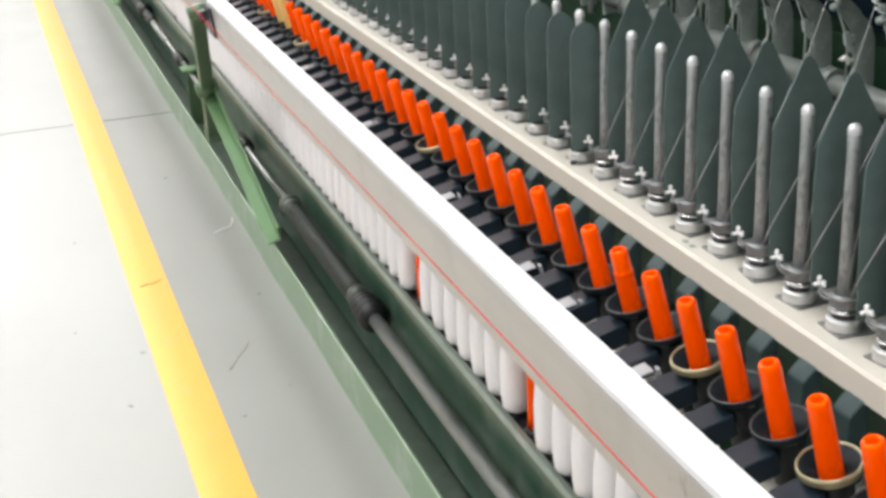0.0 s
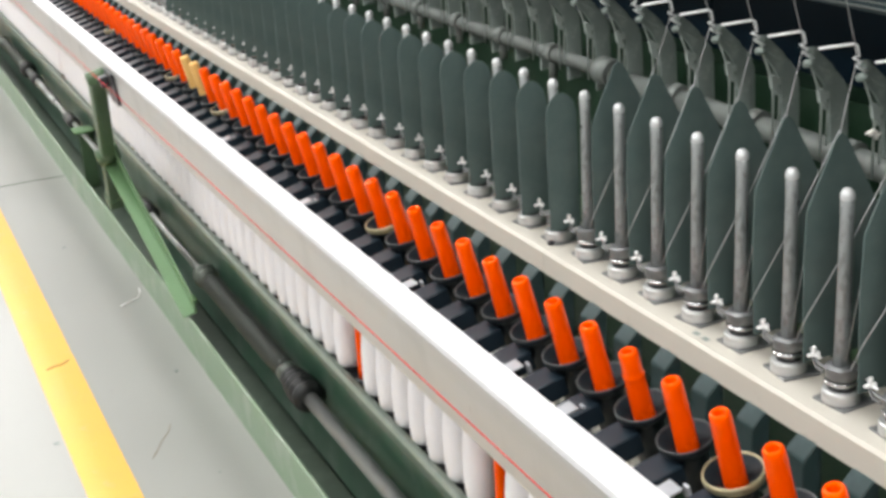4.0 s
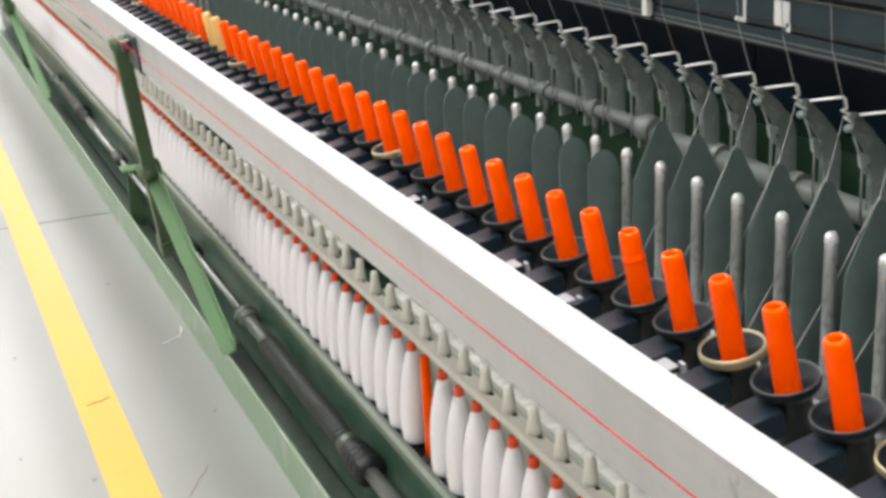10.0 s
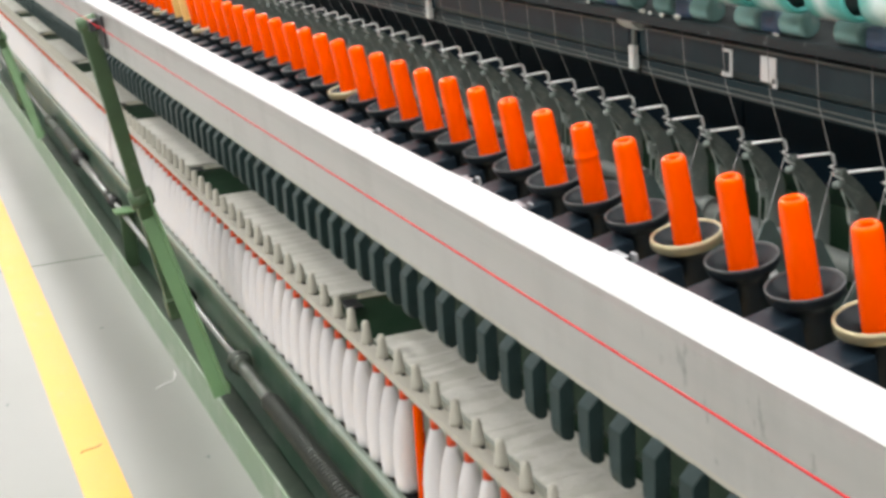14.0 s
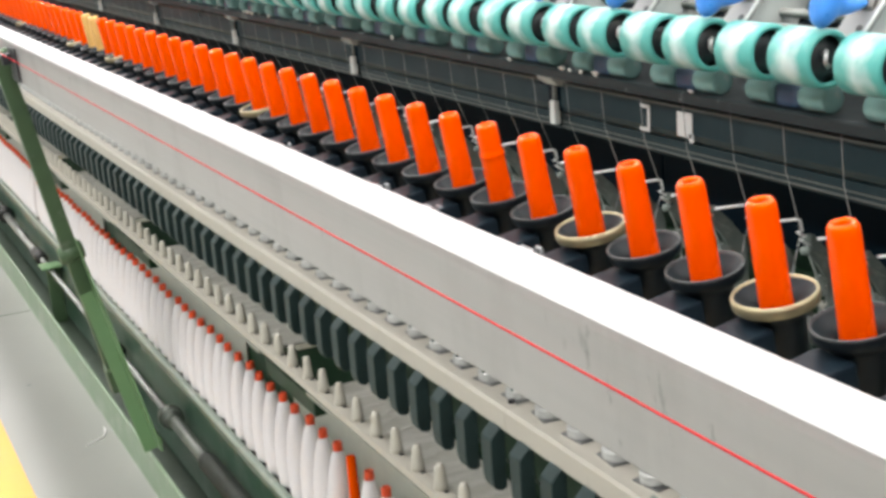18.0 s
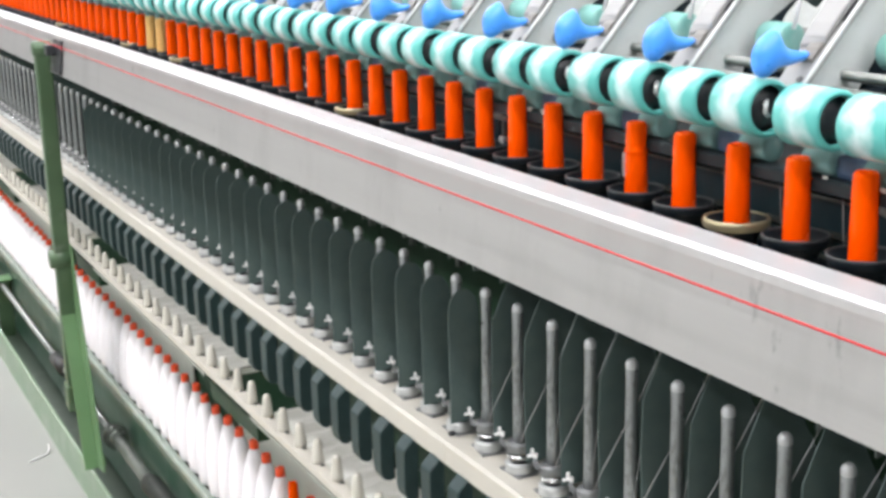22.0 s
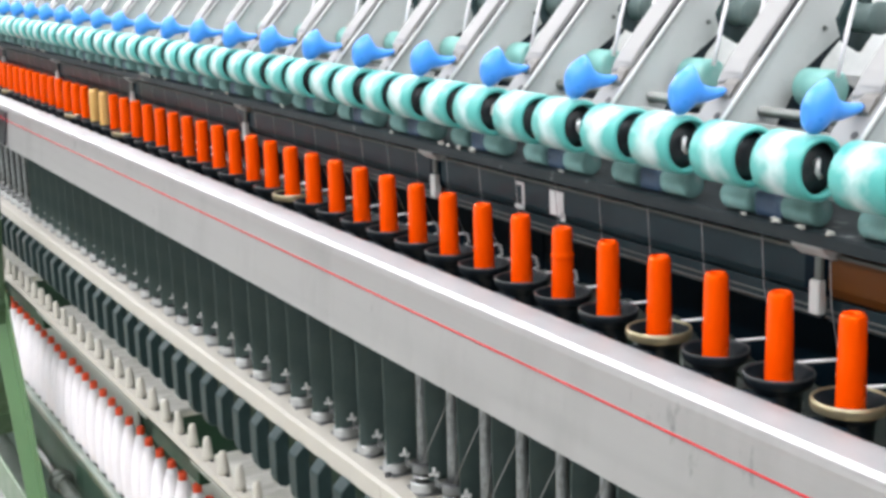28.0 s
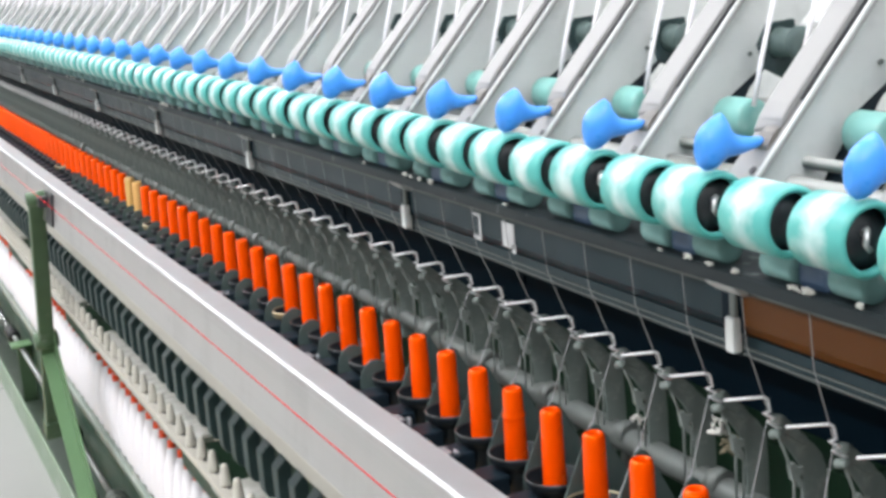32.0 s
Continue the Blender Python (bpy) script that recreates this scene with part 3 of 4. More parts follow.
table = thing("peg_table", "lint-covered ivory steel table under the peg rail", "table")
edges = [Y0, -0.42, -0.20, 0.69, 0.93, 1.77, 2.12, 2.85, 3.20, 3.95, 4.30, 5.05, 5.40, 6.15, 6.50, Y1]
for a, b in zip(edges[::2], edges[1::2]):
    bm = bmesh.new()
    add_box(bm, -0.057, -0.0505, a, b, 0.640, 0.6455, 0.001)
    part("table_edge", bm, M_GREEN_G, table, "dull grey-green front edge")
    bm = bmesh.new()
    add_box(bm, -0.0502, 0.056, a, b, 0.640, 0.6450, 0.001)
    part("table_plate", bm, M_DUSTY, table)
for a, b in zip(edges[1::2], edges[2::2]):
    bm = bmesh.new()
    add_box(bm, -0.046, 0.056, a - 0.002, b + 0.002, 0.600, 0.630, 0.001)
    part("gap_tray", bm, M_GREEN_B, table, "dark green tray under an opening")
for a in edges[2::2]:
    bm = bmesh.new()
    add_box(bm, -0.050, -0.020, a - 0.090, a - 0.042, 0.6450, 0.6485, 0.001)
    part("clamp_plate", bm, M_BLACK, table, "small black clamp plate")
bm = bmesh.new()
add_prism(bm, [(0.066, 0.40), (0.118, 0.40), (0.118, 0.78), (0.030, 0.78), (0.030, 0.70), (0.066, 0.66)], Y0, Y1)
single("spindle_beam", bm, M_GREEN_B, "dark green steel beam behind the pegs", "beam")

rnd = random.Random(8)
verts, faces = [], []
for i in range(108):
    y = -0.62 + 0.035 * i + rnd.uniform(-0.011, 0.011)
    if any(p - 0.012 < y < q + 0.012 for p, q in zip(edges[1::2], edges[2::2])):
        continue
    n0, wide, skew = len(verts), rnd.uniform(0.007, 0.0150), rnd.uniform(-0.010, 0.014)
    for c in range(9):
        f = c / 8
        x, mid = -0.0485 + 0.0800 * f, y + skew * f + rnd.uniform(-0.0022, 0.0022)
        w = wide * (0.55 + 0.45 * math.sin(math.pi * min(1.0, f + 0.15))) * rnd.uniform(0.85, 1.12)
        h = 0.0015 * rnd.uniform(0.5, 1.4)
        for u, up in ((-1, 0), (-0.6, 0.8), (0, 1), (0.6, 0.75), (1, 0)):
            verts.append((x, mid + u * w, 0.6451 + up * h))
    for c in range(8):
        for u in range(4):
            m = n0 + 5 * c + u
            faces.append((m, m + 1, m + 6, m + 5))
me = bpy.data.meshes.new("table_lint")
me.from_pydata(verts, [], faces)
me.materials.append(M_LINT)
tagged(new("table_lint", me), "combed ridges of white lint on the peg table", "lint", kind="stuff")
wall = thing("bobbin_screen", "dull grey-green steel screen behind the full bobbins", "screen")
for a, b in ((Y0, 1.12), (1.415, 2.42), (2.83, 3.72), (4.02, Y1)):
    bm = bmesh.new()
    add_box(bm, 0.057, 0.062, a, b, 0.40, 0.64, 0.001)
    part("screen_plate", bm, M_GREEN_G, wall)
for a in (1.12, 2.42, 3.72):
    bm = bmesh.new()
    add_box(bm, 0.036, 0.060, a - 0.060, a - 0.004, 0.512, 0.517, 0.001)
    part("tab", bm, M_BLACK, wall, "small black tab beside an opening")

# ---- spindle rail, spindles, housings ----
srail = thing("spindle_rail", "ivory painted steel spindle rail", "rail")
SEAM = 0.047
for a, b in ((Y0, SEAM - 0.0006), (SEAM + 0.0006, 2.1), (2.1012, 4.2), (4.2012, Y1)):
    bm = bmesh.new()
    add_prism(bm, [(-0.033, 0.796), (-0.029, 0.796), (-0.029, 0.818), (0.05, 0.818), (0.05, 0.823), (-0.030, 0.823), (-0.033, 0.820)], a, b)
    part("rail_section", bm, M_BEIGE, srail)
bm = bmesh.new()
add_lathe(bm, [(0.0074, 0.0), (0.0068, 0.02), (0.0057, 0.118), (0.0054, 0.120), (0.0056, 0.123), (0.0058, 0.1450), (0.0050, 0.1460)], 14)
blade = mesh_of("blade", bm, M_STEEL)
bm = bmesh.new()
add_lathe(bm, [(0.0058, 0.0), (0.0060, 0.0008), (0.0060, 0.0040), (0.0048, 0.0072), (0.0030, 0.0090)], 14)
capm = mesh_of("cap", bm, M_CAP)
bm = bmesh.new()
add_box(bm, -0.0185, 0.0185, -0.0185, 0.0185, 0.0, 0.0022, 0.0008)
footp = mesh_of("foot_plate", bm, M_DARKSTEEL)
bm = bmesh.new()
add_box(bm, -0.00635, -0.0050, -0.0016, 0.0016, -0.002, 0.002, 0.0004)
notchm = mesh_of("notch", bm, M_BLACK)
bm = bmesh.new()
add_lathe(bm, [(0.0156, 0.0), (0.0160, 0.0006), (0.0160, 0.0044), (0.0153, 0.0050), (0.0160, 0.0058), (0.0160, 0.0096), (0.0150, 0.0108), (0.0120, 0.0110)], 22)
washm = mesh_of("washer", bm, M_WASHER)
bm = bmesh.new()
add_lathe(bm, [(0.0112, 0.0), (0.0112, 0.006)], 14)
neckm = mesh_of("neck", bm, M_BLACK)
bm = bmesh.new()
add_lathe(bm, [(0.0125, 0.0), (0.0140, 0.0008), (0.0140, 0.0030), (0.0125, 0.0038)], 20)
ringf = mesh_of("ring", bm, M_CHROME)
bm = bmesh.new()
add_lathe(bm, [(0.0122, 0.0), (0.0134, 0.0008), (0.0138, 0.0100), (0.0128, 0.0118), (0.0090, 0.0122)], 20)
collar = mesh_of("collar", bm, M_DARKSTEEL)
bm = bmesh.new()
add_wire(bm, [(0.013, -0.010, 0.0335), (0.000, -0.016, 0.0338), (-0.012, -0.012, 0.0340), (-0.0155, 0.000, 0.0345), (-0.0145, 0.013, 0.0352), (-0.0095, 0.024, 0.0365), (-0.009, 0.030, 0.040)], 0.00125)
leverm = mesh_of("brake_lever", bm, M_DARKSTEEL)
bm = bmesh.new()
add_wire(bm, [(-0.0155, 0.004, 0.0300), (-0.0145, 0.015, 0.0305), (-0.008, 0.027, 0.0325)], 0.00125)
returnm = mesh_of("return_wire", bm, M_DARKSTEEL)
bm = bmesh.new()
add_box(bm, -0.0200, -0.0080, 0.0170, 0.0206, 0.0385, 0.0410, 0.0008)
add_box(bm, -0.0155, -0.0122, 0.0172, 0.0204, 0.0405, 0.0470, 0.0008)
add_box(bm, -0.0150, -0.0125, 0.0100, 0.0180, 0.0388, 0.0408, 0.0006)
levertip = mesh_of("lever_tip", bm, M_LEVER)
for k in ALONG:
    s = thing("spindle", "bare worn steel spindle with a brake lever", "spindle", "spindles on the rail", at=pose(0, -k * P, 0.823))
    part("foot_plate", footp, None, s, "dull square foot plate", at=pose(0.004, 0, 0, 0, 0, 4 * ((k * 53) % 5 - 2)))
    part("washer", washm, None, s, "pale bright washer", at=pose(0, 0, 0.0022))
    part("neck", neckm, None, s, at=pose(0, 0, 0.0125))
    part("ring", ringf, None, s, at=pose(0, 0, 0.0180))
    part("collar", collar, None, s, "dark steel collar", at=pose(0, 0, 0.0228, 0, 0, (k * 31) % 45))
    part("blade", blade, None, s, at=pose(0, 0, 0.0345))
    part("cap", capm, None, s, "bright polished cap", at=pose(0, 0, 0.1795))
    if k % 3 != 1:
        part("notch", notchm, None, s, "dark wear mark", at=pose(0, 0, 0.150 + 0.004 * (k * 7 % 3), 0, 0, (k * 97) % 360))
    lever = part("brake_lever", leverm, None, s, "bright wire brake lever")
    part("return_wire", returnm, None, s)
    part("lever_tip", levertip, None, lever, "white lever tip")
bm = bmesh.new()
for y in (-0.238, -0.253):
    add_box(bm, -0.0235, -0.0180, y - 0.004, y + 0.004, 0.8232, 0.8236)
single("rail_stamp", bm, M_LAPPET, "two small worn grey stamp marks on the rail", "marking")
bm = bmesh.new()
add_lathe(bm, [(0.0045, 0.0), (0.0045, 0.0035), (0.002, 0.0045)], 10, Matrix.Translation((-0.0157, 0.060, 0.823)))
single("rail_screw", bm, M_BLACK, "small dark screw head on the rail by the seam", "screw")
bm = bmesh.new()
add_prism(bm, [(-0.028, 0.797), (-0.0350, 0.797), (-0.0465, 0.7855), (-0.0475, 0.783), (-0.0475, 0.736), (-0.0460, 0.726), (-0.0425, 0.720), (-0.034, 0.717), (-0.028, 0.720)], -0.0130, 0.0130)
for v in bm.verts:
    low = max(0.0, min(1.0, (0.745 - v.co.z) / 0.025))
    v.co.y *= 1 - 0.14 * low
bmesh.ops.bevel(bm, geom=list(bm.edges), offset=0.0011, segments=1, affect="EDGES", clamp_overlap=True)
lozm = mesh_of("housing", bm, M_LOZ)
for k in FAR_ALONG:
    single("spindle_housing", lozm, None, "dark slate plastic spindle housing under the rail", "housing", "spindle housings", at=pose(0, -k * P, 0))

# ---- balloon separators ----
bm = bmesh.new()
add_prism(bm, [(-0.029, 0.848), (0.009, 0.848), (0.009, 0.980), (0.006, 0.992), (0.000, 1.000), (-0.007, 1.004), (-0.014, 1.004), (-0.021, 1.000), (-0.026, 0.993), (-0.029, 0.983)], -0.0007, 0.0007)
sep_a = mesh_of("separator", bm, M_PLATE)
bm = bmesh.new()
add_prism(bm, [(-0.012, 0.848), (0.086, 0.848), (0.086, 0.93), (0.064, 0.974), (0.027, 1.042), (0.021, 1.046), (0.016, 1.043), (-0.012, 0.985), (-0.014, 0.940)], -0.0006, 0.0006)
sep_b = mesh_of("separator", bm, M_PLATE)
bm = bmesh.new()
add_prism(bm, [(0.014, 0.848), (0.086, 0.848), (0.086, 0.93), (0.064, 0.974), (0.034, 1.030), (0.026, 1.034), (0.016, 1.020)], -0.0006, 0.0006)
sep_c = mesh_of("separator", bm, M_PLATE)
for k in ALONG:
    single("separator_plate", sep_a if -27 < k < 1 else sep_b if k > 0 else sep_c, None, "dark grey plastic balloon separator plate", "separator", "separators between spindles", at=pose(0, -k * P + P / 2, 0))
pipe = thing("separator_pipe", "grey steel pipe behind the separators with clamp joints", "pipe", at=pose(0.1, 0, 0.995))
bm = bmesh.new()
add_rod(bm, (0, 0.11, 0), (0, Y1, 0), 0.009, 12)
add_rod(bm, (0, Y0, -0.004), (0, 0.11, -0.004), 0.012, 12)
part("tube", bm, M_PIPE, pipe)
for j in range(-7, 40):
    bm = bmesh.new()
    r = 0.0165 if j % 16 == 0 else 0.0125
    add_rod(bm, (0, 0.105 + 0.14 * j, 0.001), (0, 0.105 + 0.14 * j + (0.03 if j % 16 == 0 else 0.014), 0.001), r, 14)
    add_rod(bm, (0, 0.115 + 0.14 * j, -0.03), (0, 0.115 + 0.14 * j, 0.0), 0.006, 8)
    part("clamp", bm, M_PIPE, pipe)
# ---- thread guides ----
def lappet_mesh():
    """A flat plate that hangs from a slanting bar."""
    bm = bmesh.new()
    outline = [(0.0745, 1.0915), (0.1040, 1.0635), (0.1105, 1.0550), (0.1145, 1.0440), (0.1155, 1.0200), (0.1160, 0.972),
               (0.0955, 0.970), (0.0950, 1.020), (0.0935, 1.040), (0.0905, 1.0500), (0.0850, 1.0590), (0.0790, 1.0670), (0.0735, 1.0730), (0.0715, 1.0850)]
    add_prism(bm, outline, -0.0013, 0.0013)
    return mesh_of("lappet", bm, M_LAPPET)


def lappet_bar_mesh():
    """The slanting bar along the plate's upper edge, thick at its knob."""
    bm = bmesh.new()
    add_prism(bm, [(0.0715, 1.0905), (0.0750, 1.0925), (0.0960, 1.0725), (0.0985, 1.0660), (0.0930, 1.0660), (0.0735, 1.0790)], -0.0036, 0.0036)
    bmesh.ops.bevel(bm, geom=list(bm.edges), offset=0.0010, segments=1, affect="EDGES")
    return mesh_of("bar", bm, M_LAPPET)


def lappet_knob_mesh():
    bm = bmesh.new()
    add_lathe(bm, [(0.0015, -0.0048), (0.0042, -0.0042), (0.0045, 0.0), (0.0042, 0.0042), (0.0015, 0.0048)], 10, Matrix.Translation((0.0730, 0, 1.0885)) @ Matrix.Rotation(radians(80), 4, "X"))
    add_lathe(bm, [(0.0015, -0.0058), (0.0038, -0.0050), (0.0038, 0.0050), (0.0015, 0.0058)], 8, Matrix.Translation((0.0705, 0, 1.0785)) @ Matrix.Rotation(radians(70), 4, "X"))
    return mesh_of("knob", bm, M_LAPPET)


lapm, lapbar, lapknob = lappet_mesh(), lappet_bar_mesh(), lappet_knob_mesh()
bm = bmesh.new()
add_wire(bm, [(0.0730, 0, 1.0750), (0.0800, 0, 1.0580), (0.0855, 0, 1.0380), (0.0850, 0, 0.985)], 0.0012)
add_wire(bm, [(0.0880, 0, 1.0480), (0.0925, 0, 1.0300), (0.0915, 0, 0.990)], 0.0010)
add_prism(bm, [(0.0810, 1.0520), (0.0850, 1.0540), (0.0885, 1.0490), (0.0930, 1.0500), (0.0925, 1.0440), (0.0895, 1.0420), (0.0925, 1.0360), (0.0890, 1.0330), (0.0865, 1.0390), (0.0830, 1.0400)], -0.0022, 0.0022)
stem = mesh_of("stem", bm, M_STEM)
bm = bmesh.new()
add_wire(bm, [(0.0455, 0.0265, 1.1020), (0.0560, 0.0110, 1.1056), (0.0620, 0.0022, 1.1076), (0.0638, -0.0002, 1.1066), (0.0644, -0.0010, 1.1020), (0.0650, -0.0018, 1.0975), (0.0618, 0.0026, 1.0960), (0.0664, -0.0038, 1.0925), (0.0636, 0.0008, 1.0892), (0.0680, -0.0040, 1.0855), (0.0735, -0.0020, 1.0832)], 0.00125)
wirem = mesh_of("pigtail", bm, M_PIGTAIL)
for k in ALONG:
    g = thing("thread_guide", "grey plastic lappet with a bright pigtail wire", "thread guide", "thread guides above the spindles", at=pose(0, -k * P, 0))
    part("lappet", lapm, None, g)
    part("bar", lapbar, None, g)
    part("knob", lapknob, None, g)
    part("stem", stem, None, g)
    part("pigtail", wirem, None, g, "bright wire pigtail")

# ---- scraps caught by the pipe ----
rnd = random.Random(31)
for x, y, z, r, mat, words in ((0.085, -0.468, 1.056, 0.007, M_LINT, "ragged white yarn scrap caught on a thread guide"), (0.086, -0.352, 1.028, 0.005, M_LINT, "small white yarn scrap behind the tubes"), (0.090, -0.475, 1.040, 0.009, M_TAN_D, "dirty tan yarn clump caught on the pipe")):
    bm = bmesh.new()
    for i in range(5):
        a = Vector((rnd.uniform(-1, 1), rnd.uniform(-1, 1), rnd.uniform(-0.6, 0.6))) * r * 0.8
        pts = [a + Vector((rnd.uniform(-1, 1), rnd.uniform(-1, 1), rnd.uniform(-0.7, 0.7))) * r for _ in range(6)]
        add_wire(bm, pts, 0.0010 + 0.14 * r * (i == 0), 6)
    single("yarn_scrap", bm, mat, words, "yarn scrap", "scraps by the pipe", at=pose(x, y, z))

# ---- yarn ends ----
bm = bmesh.new()
add_wire(bm, [(0.0268, -0.0225, 1.2045), (0.0285, -0.0225, 1.180), (0.031, -0.0215, 1.158), (0.0635, 0, 1.099), (0.0633, -0.001, 1.095), (0.021, -0.0335, 1.047), (-0.004, -0.0333, 0.985), (-0.013, -0.020, 0.872)], 0.00045, 5)
yarn_a = mesh_of("yarn_end", bm, M_THREAD)
bm = bmesh.new()
add_wire(bm, [(0.0268, -0.0235, 1.2045), (0.0290, -0.0230, 1.178), (0.031, -0.0210, 1.158), (0.0635, 0, 1.099)], 0.00042, 5)
yarn_b = mesh_of("yarn_end", bm, M_THREAD)
bm = bmesh.new()
add_wire(bm, [(0.0185, -0.035, 1.0478), (0.0070, 0.0, 0.968), (-0.0119, 0.034, 0.888), (-0.016, 0.040, 0.868)], 0.0006, 5)
yarn_c = mesh_of("slack_yarn", bm, M_THREAD)
for k in ALONG:
    single("yarn_end", yarn_b if k < 1 else yarn_a, None, "slack white yarn from the rollers to the spindle", "yarn", "yarn ends", at=pose(0, -k * P, 0))
    if k >= 1:
        single("slack_yarn", yarn_c, None, "white yarn slanting from a separator tip to the spindle", "yarn", "slanting yarns", at=pose(0, -k * P, 0))

# ---- suction duct ----
SEAM_D = [0.0125 + 0.5755 * i for i in range(-2, 10)]
for a, b in zip(SEAM_D, SEAM_D[1:]):
    brown = b < -0.4
    d = thing("suction_duct", "glossy brown duct cover" if brown else "glossy black suction duct cover", "duct", "suction ducts under the rollers")
    bm = bmesh.new()
    add_prism(bm, [(0.034, 1.170), (0.038, 1.163), (0.12, 1.163), (0.12, 1.1955), (0.037, 1.1955), (0.034, 1.193)], a + 0.012, b - 0.012)
    part("cover", bm, M_BROWN if brown else M_DUCT, d)
    bm = bmesh.new()
    add_prism(bm, [(0.0325, 1.1930), (0.036, 1.1930), (0.036, 1.1952), (0.0325, 1.1952)], a + 0.012, b - 0.012)
    part("top_bead", bm, M_PIPE, d, "thin grey edge bead")
    bm = bmesh.new()
    add_prism(bm, [(0.040, 1.146), (0.044, 1.142), (0.12, 1.142), (0.12, 1.160), (0.040, 1.160)], a + 0.004, b - 0.004)
    part("lower_lip", bm, M_DUCT, d, "black lower lip")
    bm = bmesh.new()
    add_prism(bm, [(0.0388, 1.1508), (0.0400, 1.1508), (0.0400, 1.1522), (0.0388, 1.1522)], a + 0.004, b - 0.004)
    part("lip_bead", bm, M_PIPE, d)
    bm = bmesh.new()
    add_prism(bm, [(0.0388, 1.1458), (0.0400, 1.1458), (0.0400, 1.1472), (0.0388, 1.1472)], a + 0.004, b - 0.004)
    part("lip_bead", bm, M_PIPE, d)
for a in SEAM_D:
    br = thing("duct_bracket", "grey metal bracket between duct covers", "bracket", "duct brackets")
    # Solid block; its black stands in for the shade between two covers.
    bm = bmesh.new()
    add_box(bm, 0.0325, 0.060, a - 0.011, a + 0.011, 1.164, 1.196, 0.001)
    part("recess_block", bm, M_VOID, br, "black block painted as the shaded recess between two covers")
    bm = bmesh.new()
    add_prism(bm, [(0.024, 1.196), (0.030, 1.192), (0.050, 1.192), (0.050, 1.2045), (0.020, 1.2045), (0.020, 1.200)], a - 0.020, a + 0.012)
    part("top_clamp", bm, M_ARM, br, "pale dusty clamp")
    bm = bmesh.new()
    add_box(bm, 0.0285, 0.0325, a - 0.0095, a - 0.0030, 1.174, 1.193, 0.0015)
    part("neck", bm, M_PIPE, br, "dull grey neck")
    bm = bmesh.new()
    add_box(bm, 0.026, 0.0345, a - 0.0105, a - 0.0005, 1.150, 1.1755, 0.002)
    part("lug", bm, M_ARM, br, "pale painted lug")
for nm, y0, y1, bars in (("hook", -0.1611, 0.013, ((-0.008, 0.007, 0.010, 0.013), (0.004, 0.008, -0.010, 0.013), (-0.009, 0.008, -0.013, -0.009))), ("block", -0.2263, 0.012, ((-0.012, 0.011, -0.010, 0.013), (0.006, 0.013, -0.014, -0.006)))):
    bm = bmesh.new()
    for u0, u1, w0, w1 in bars:
        add_box(bm, 0.0330, 0.0337, y0 + u0 * -1 - 0.0, y0 - u1, 1.1769 + w0, 1.1769 + w1)
    bmesh.ops.recalc_face_normals(bm, faces=bm.faces)
    single("sticker", bm, M_CARD, "torn white paper sticker on the duct cover", "sticker", "stickers on the duct")
bm = bmesh.new()
add_prism(bm, [(0.010, 1.205), (0.10, 1.205), (0.10, 1.215), (0.012, 1.215), (0.010, 1.2135)], Y0, Y1)
single("roller_beam", bm, M_LEDGE, "grey steel ledge under the rollers with lint", "beam")
lowp = thing("lower_back_panel", "dark green panels behind the thread guides", "panel")
# The upper panels carry the darkness under the duct in their colour.
upp = thing("upper_back_panel", "panels coloured navy-black as the shade under the suction duct", "panel")
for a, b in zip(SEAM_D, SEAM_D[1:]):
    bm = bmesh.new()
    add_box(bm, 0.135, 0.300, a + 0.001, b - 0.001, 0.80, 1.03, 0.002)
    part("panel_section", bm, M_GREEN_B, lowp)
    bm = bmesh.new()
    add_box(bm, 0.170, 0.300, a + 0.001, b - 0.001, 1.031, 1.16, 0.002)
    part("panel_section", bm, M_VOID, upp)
rnd = random.Random(12)
for i in range(46):
    y = rnd.uniform(-0.85, 3.0)
    r = rnd.uniform(0.002, 0.0045)
    bm = bmesh.new()
    for strand in range(5):
        a = Vector((rnd.uniform(-0.3, 0.1), rnd.uniform(-1, 1), rnd.uniform(0, 0.5))) * r
        pts = [a + Vector((rnd.uniform(-0.35, 0.25), rnd.uniform(-1.1, 1.1), rnd.uniform(-0.2, 0.7))) * r for _ in range(4)]
        add_wire(bm, pts, r * rnd.uniform(0.14, 0.30), 5)
    single("lint_tuft", bm, M_LINT, "small ragged white lint tuft caught under the rollers", "lint", "lint tufts", at=pose(0.0108, y, 1.2155))

# ---- rollers ----
RX, RZ = -0.004, 1.2630
bm = bmesh.new()
mr = Matrix.Rotation(radians(90), 4, "X")
add_lathe(bm, [(0.0178, -0.018), (0.0180, -0.0235), (0.0205, -0.0240), (0.0225, -0.0215), (0.0225, 0.0215), (0.0205, 0.0240), (0.0180, 0.0235), (0.0178, 0.018)], 28, mr, cap=False)
rollm = mesh_of("felt_sleeve", bm, M_TEAL)
bm = bmesh.new()
add_lathe(bm, [(0.004, -0.021), (0.007, -0.0205), (0.0075, -0.0170), (0.0176, -0.0165), (0.0178, 0.0165), (0.004, 0.017)], 20, mr)
corem = mesh_of("core", bm, M_BLACK)
bm = bmesh.new()
add_lathe(bm, [(0.005, -0.0150), (0.0104, -0.0150), (0.0111, -0.0135), (0.0111, 0.0135), (0.0104, 0.0150), (0.005, 0.0150)], 18, mr)
lowm = mesh_of("roller", bm, M_TEAL_D)
bm = bmesh.new()
add_lathe(bm, [(0.006, -0.016), (0.0132, -0.016), (0.0146, -0.0145), (0.0146, 0.0145), (0.0132, 0.016), (0.006, 0.016)], 22, mr)
rearm = mesh_of("roller", bm, M_TEAL_R)
bm = bmesh.new()
